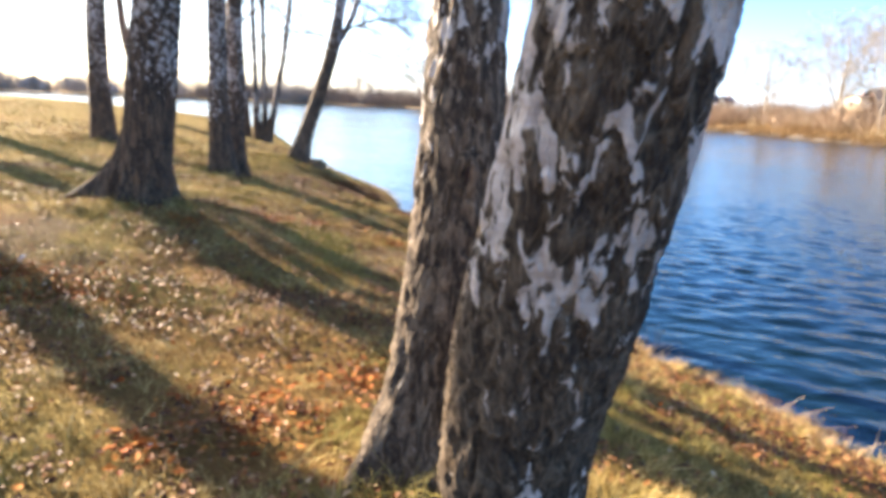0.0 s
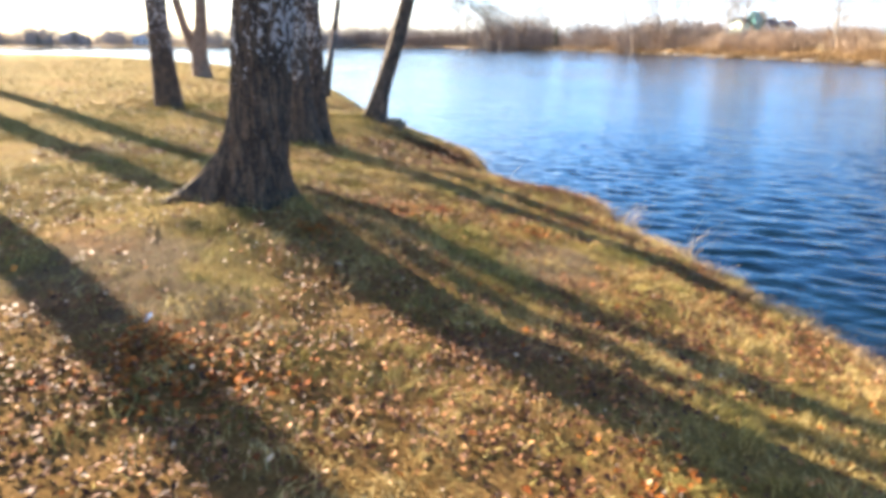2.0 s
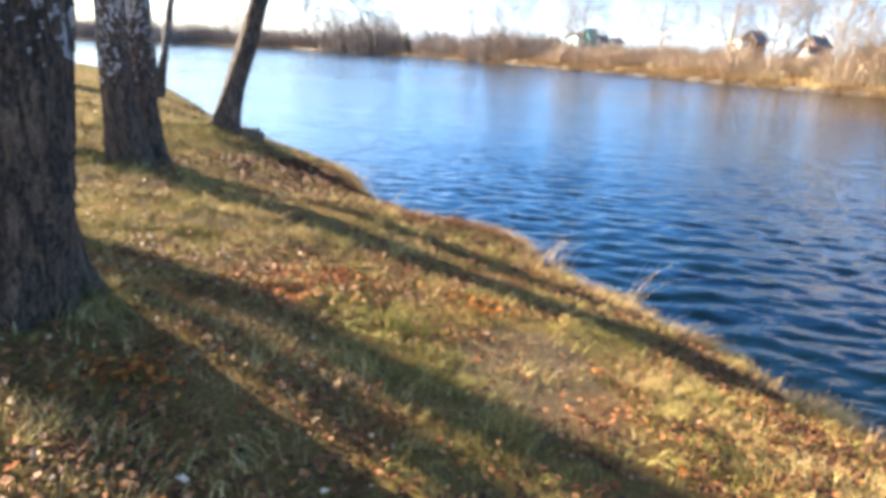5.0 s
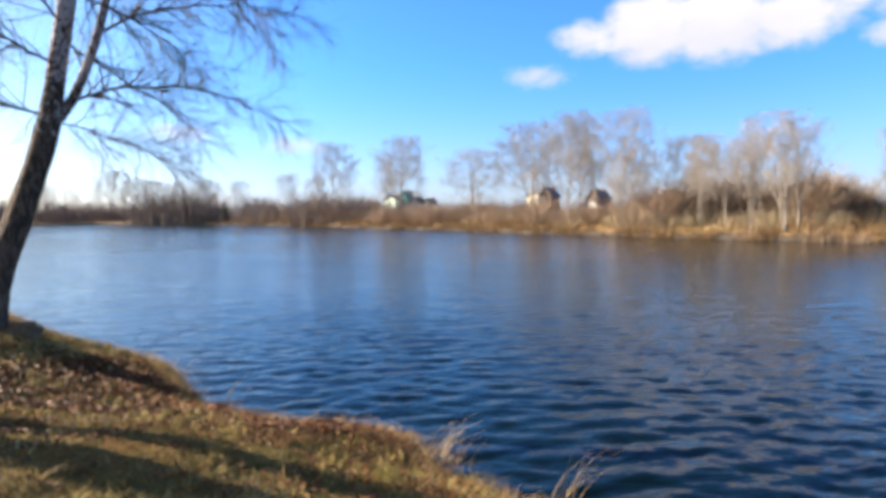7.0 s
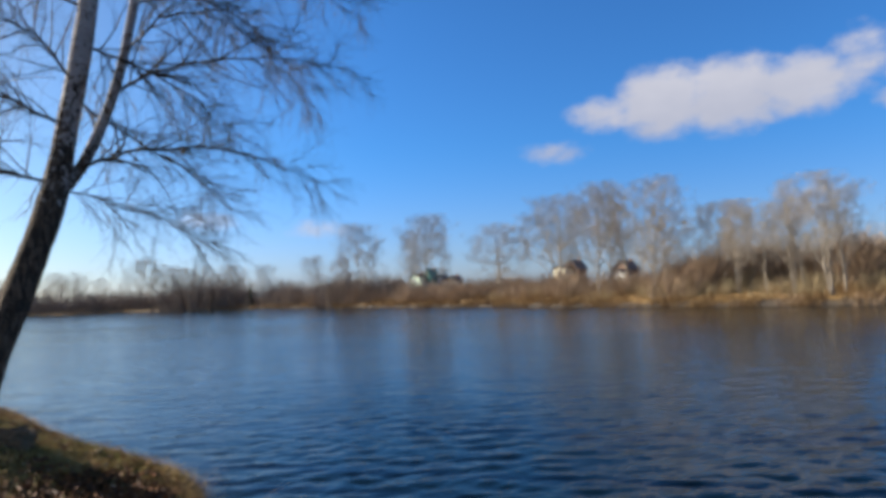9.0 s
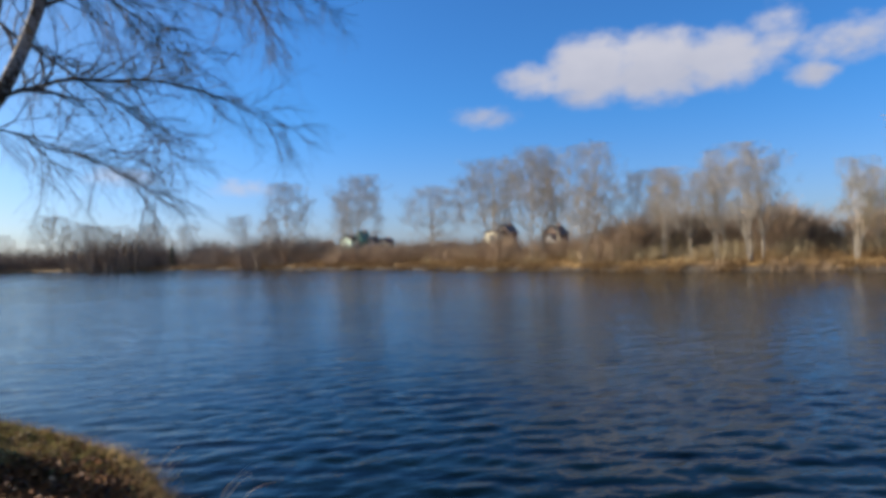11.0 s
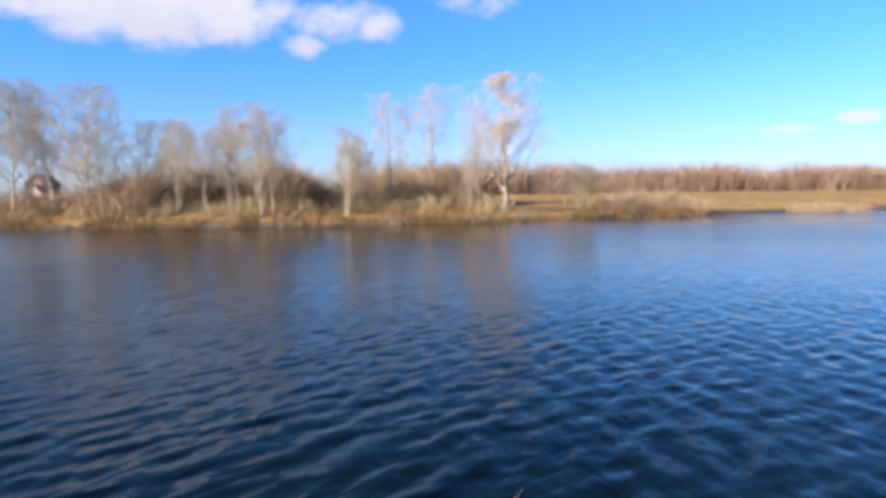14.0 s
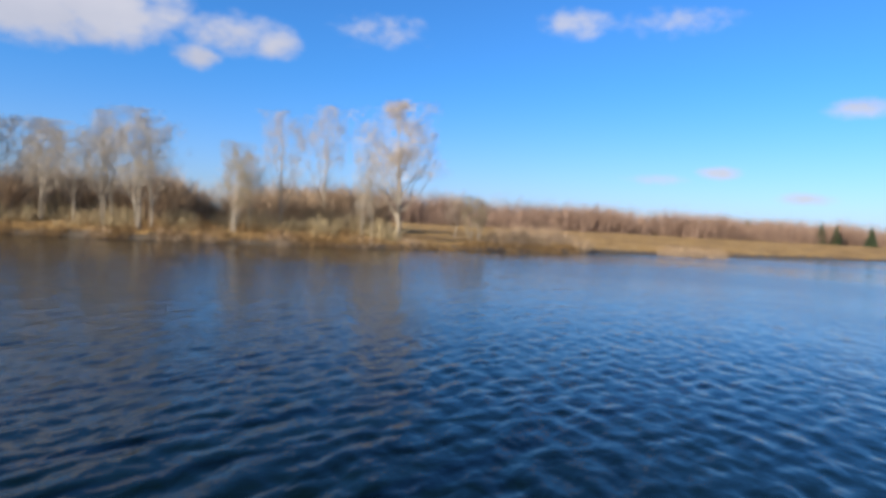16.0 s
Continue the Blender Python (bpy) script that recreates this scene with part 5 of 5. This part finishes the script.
def shore_brush(x, y, n, h, seed):
    """Thin bare shoots of a low shrub at the waterline: each shoot forks into finer twigs."""
    r = np.random.RandomState(seed)
    shoots, twigs = [], []
    for _ in range(n):
        a = r.uniform(0, 6.28)
        shoot = sway(r, (r.normal(0, 0.06), r.normal(0, 0.06), 0), (math.cos(a) * 0.45 + 0.15, math.sin(a) * 0.45, 1), h * r.uniform(0.6, 1.1), 0.0035, 0.0014, 7, 0.08, 0.0)
        shoots.append(shoot)
        for _ in range(7):
            p, d, _w = along(shoot, r.uniform(0.25, 0.98))
            twigs.append(sway(r, p, side_way(r, d, r.uniform(0.4, 0.9)), h * r.uniform(0.15, 0.4), 0.0016, 0.0008, 4, 0.1, 0.0))
    ob = tagged(new("shrub"), "low bare purplish-brown shrub at the waterline", "shrub", "shrubs along the shore")
    ob.location = (x, y, max(ground_z(x, y), -0.05) - 0.03)
    part("stem", tubes("stem", shoots, TWIG, 4), None, ob)
    tagged(part("twig_spray", tubes("twig_spray", twigs, TWIG, 3), None, ob), kind="stuff")


for i, (x, y, n, h) in enumerate(((2.0, 7.55, 12, 0.55), (2.15, 7.15, 10, 0.45), (2.3, 6.7, 10, 0.5), (1.95, 8.0, 8, 0.4), (2.75, 5.6, 9, 0.5))):
    shore_brush(x, y, n, h, 300 + i)

rng = np.random.RandomState(3)
TRUNKS = np.array([(0.05, 2.22, 0.22), (0.25, 1.98, 0.26), (-3.06, 6.42, 0.24), (-4.1, 12.1, 0.3), (-3.6, 15.6, 0.22), (-7.85, 14.68, 0.25)])


def scatter(n, x0, x1, y0, y1, dense):
    """Random spots on near land, thinned by dense(x, y, distance from shore) in 0..1."""
    x, y = rng.uniform(x0, x1, n), rng.uniform(y0, y1, n)
    z, dn, _ = ground_height(x, y)
    keep = (dn > 0.02) & (rng.uniform(0, 1, n) < dense(x, y, dn))
    for tx, ty, tr in TRUNKS:
        keep &= np.hypot(x - tx, y - ty) > tr
    return np.stack([x, y, z], -1)[keep], dn[keep]


def patchy(x, y, s, seed):
    return rough(np.stack([x, y], -1), s, seed)


def litter_density(x, y, dn):
    d = 0.13 + 0.7 * patchy(x, y, 1.5, 21) + 0.8 * patchy(x, y, 5.0, 22) + 0.8 * patchy(x, y, 16.0, 23)
    d += 0.7 * np.exp(-((dn - 0.5) / 0.7) ** 2) + 0.55 * patches(x, y, DRIFTS) - 0.15 * patches(x, y, BARE) - 0.2 * patches(x, y, LUSH)
    return np.clip(d, 0.04, 0.7) * np.clip(1.25 - np.maximum(dn - 6.5, 0) * 0.25, 0.05, 1)


def leaves(name, spots, size, material, seed):
    """Curled fallen leaves lying at odd angles."""
    r = np.random.RandomState(seed)
    n = len(spots)
    th, tilt = r.uniform(0, 6.28, n), r.normal(0, 0.3, n)
    s = size * r.uniform(0.5, 1.4, n)
    u = np.stack([np.cos(th), np.sin(th), np.sin(tilt) * 0.8], -1) * s[:, None]
    v = np.stack([-np.sin(th), np.cos(th), r.normal(0, 0.2, n)], -1) * (s * r.uniform(0.5, 0.8, n))[:, None]
    up = np.zeros((n, 3))
    up[:, 2] = s * r.uniform(0.1, 0.6, n)
    c = spots + np.array((0, 0, 0.012)) + np.stack([np.zeros(n), np.zeros(n), r.uniform(0, 0.03, n)], -1)
    V = np.stack([c - u, c - u * 0.25 + v + up, c + u + up * 0.4, c - u * 0.25 - v + up, c + up * 0.1], 1).reshape(-1, 3)
    b = np.arange(n)[:, None] * 5
    F = np.concatenate([b + [0, 4, 1], b + [1, 4, 2], b + [2, 4, 3], b + [3, 4, 0]])
    return tagged(new(name, quads(name, V, F, material)), "orange and brown birch leaves fallen on the turf", "leaves", kind="stuff")


sp, _ = scatter(270000, -6.5, 3.6, 1.0, 14.0, litter_density)
leaves("fallen_leaves", sp, 0.0165, LEAF, 4)
sp, _ = scatter(22000, -12, 0.0, 13.0, 26.0, litter_density)
leaves("fallen_leaves", sp, 0.032, LEAF, 5)
sp, _ = scatter(30000, -3.6, 0.0, 11.0, 16.0, lambda x, y, dn: np.clip(patches(x, y, DRIFTS) * (0.75 + 0.9 * patchy(x, y, 6.0, 24)), 0, 0.9))
leaves("fallen_leaves", sp, 0.034, LEAF, 6)


def ember_density(x, y, dn):
    return np.clip(patches(x, y, FRESH) * (0.6 + 0.8 * patchy(x, y, 14.0, 51)), 0.006, 0.7)


sp, _ = scatter(210000, -5.0, 2.5, 1.5, 15.5, ember_density)
leaves("fallen_leaves", sp, 0.021, EMBER, 12)


def turf_density(x, y, dn):
    return np.clip(0.55 + 0.8 * patchy(x, y, 2.2, 31) + 0.9 * patchy(x, y, 9.0, 32) - 0.3 * patches(x, y, BARE) + 0.3 * patches(x, y, LUSH), 0.08, 1)


def turf(n, box, h, w, seed):
    sp, dn = scatter(n, *box, turf_density)
    k = len(sp)
    r = np.random.RandomState(seed)
    tuft = np.clip(1.0 + 2.0 * patchy(sp[:, 0], sp[:, 1], 15.0, 33) + 1.2 * patchy(sp[:, 0], sp[:, 1], 4.0, 34), 0.35, 2.4)
    hh = h * r.uniform(0.5, 1.4, k) * tuft * (1 + 0.9 * np.exp(-(dn / 0.4) ** 2))
    for tx, ty, tr in TRUNKS:      # unmown round the trunks
        hh = hh * (1 + 0.6 * np.exp(-(np.hypot(sp[:, 0] - tx, sp[:, 1] - ty) / (tr + 0.25)) ** 2))
    flow = np.stack([patchy(sp[:, 0], sp[:, 1], 7.0, 35), patchy(sp[:, 0], sp[:, 1], 7.0, 36)], -1) * 1.6
    lean = (r.normal(0, 0.6, (k, 2)) + flow) * hh[:, None]
    lush = patches(sp[:, 0], sp[:, 1], LUSH)
    hh = hh * (1 + 0.25 * lush)
    me = blades("turf_grass", sp, hh, lean, w * r.uniform(0.7, 1.4, k), GRASS, seed)
    me.attributes.new("lush", "FLOAT", "POINT").data.foreach_set("value", np.repeat(lush, 6).astype(np.float32))
    return tagged(new("turf_grass", me), "short yellowing grass blades on the bank", "grass", kind="stuff")


turf(340000, (-6.0, 3.6, 1.0, 10.0), 0.046, 0.0025, 6)
turf(110000, (-9.0, 2.2, 9.0, 19.0), 0.06, 0.005, 7)
turf(45000, (-24.0, -2.0, 14.0, 45.0), 0.06, 0.010, 8)


def edge_density(x, y, dn):
    return np.exp(-((dn - 0.25) / 0.3) ** 2) * np.clip(0.6 + 1.1 * patchy(x, y, 6.0, 41), 0.05, 1)


# a bleached scrap lying on the turf
bm = bmesh.new()
bmesh.ops.create_grid(bm, x_segments=6, y_segments=5, size=0.5)
for q in bm.verts:
    q.co = Vector((q.co.x * 0.045, q.co.y * 0.032, 0.012 * math.sin(q.co.x * 5) + 0.010 * abs(q.co.y) * 2 + 0.004 * noise.noise(q.co * 6)))
bmesh.ops.solidify(bm, geom=bm.faces[:], thickness=0.0012)
me = bpy.data.meshes.new("paper_scrap")
bm.to_mesh(me)
bm.free()
me.materials.append(plain_material("bleached_paper", (0.80, 0.79, 0.76), 0.7, 0.06, 30.0))
scrap = tagged(new("paper_scrap", me), "small crumpled white scrap lying on the turf", "litter")
scrap.matrix_basis = pose(-2.846, 4.152, ground_z(-2.846, 4.152) + 0.018, 14, -10, 35)


def stalk_tuft(x, y, n, h, seed, tilt):
    """A few long dead grass stalks, bowed over."""
    r = np.random.RandomState(seed)
    root = np.stack([r.normal(0, 0.05, n), r.normal(0, 0.05, n), np.zeros(n)], -1)
    hh = h * r.uniform(0.6, 1.1, n)
    lean = np.stack([r.normal(tilt[0], 0.3, n), r.normal(tilt[1], 0.3, n)], -1) * hh[:, None] * 1.5
    ob = tagged(new("grass_tuft"), "bowed dry grass stalks on the bank", "grass tuft", "grass tufts on the bank")
    tagged(part("stalk_spray", blades("stalk_spray", root, hh, lean, np.full(n, 0.0028), REED, seed, 6), None, ob), kind="stuff")
    ob.location = (x, y, ground_z(x, y) - 0.01)


for i, (x, y, n, h, tx, ty) in enumerate(((-2.35, 6.05, 7, 0.20, 0.9, 0.2), (-2.1, 6.35, 5, 0.16, 0.8, -0.3), (-0.35, 3.0, 9, 0.24, -0.6, 0.2), (-1.75, 4.3, 6, 0.16, 0.3, 0.4), (-2.1, 4.9, 5, 0.14, 0.2, 0.5),
                                          (-0.9, 4.45, 5, 0.18, 0.7, 0.3), (-0.4, 4.9, 5, 0.16, 0.6, 0.5), (-2.2, 9.6, 6, 0.22, 0.9, 0.0), (-1.0, 11.2, 6, 0.2, 0.6, 0.3), (-1.0, 15.3, 8, 0.28, 0.4, 0.4))):
    stalk_tuft(x, y, n, h, 400 + i, (tx, ty))

sp, dn = scatter(480000, -6.0, 3.8, 2.5, 24.0, edge_density)
r = np.random.RandomState(9)
k = len(sp)
hh = 0.11 * r.uniform(0.4, 1.5, k)
lean = (r.normal(0, 0.5, (k, 2)) + np.array((0.5, 0.1))) * hh[:, None]
tagged(new("edge_grass", blades("edge_grass", sp, hh, lean, 0.0035 * r.uniform(0.7, 1.4, k), FRINGE, 9)), "dead tawny grass hanging over the bank's edge", "grass", kind="stuff")
# a few dry blades round the foot of the twin birch
r = np.random.RandomState(10)
k = 60
a = r.uniform(2.2, 5.4, k)
sp = np.stack([0.05 + np.cos(a) * r.uniform(0.4, 0.72, k), 2.1 + np.sin(a) * r.uniform(0.4, 0.72, k), np.zeros(k)], -1)
sp[:, 2] = ground_height(sp[:, 0], sp[:, 1])[0]
hh = 0.22 * r.uniform(0.4, 1.3, k)
tagged(new("foot_grass", blades("foot_grass", sp, hh, r.normal(0, 0.5, (k, 2)) * hh[:, None], np.full(k, 0.0022), REED, 10, 3)), "dry straw-coloured grass at the foot of the twin birch", "grass", kind="stuff")
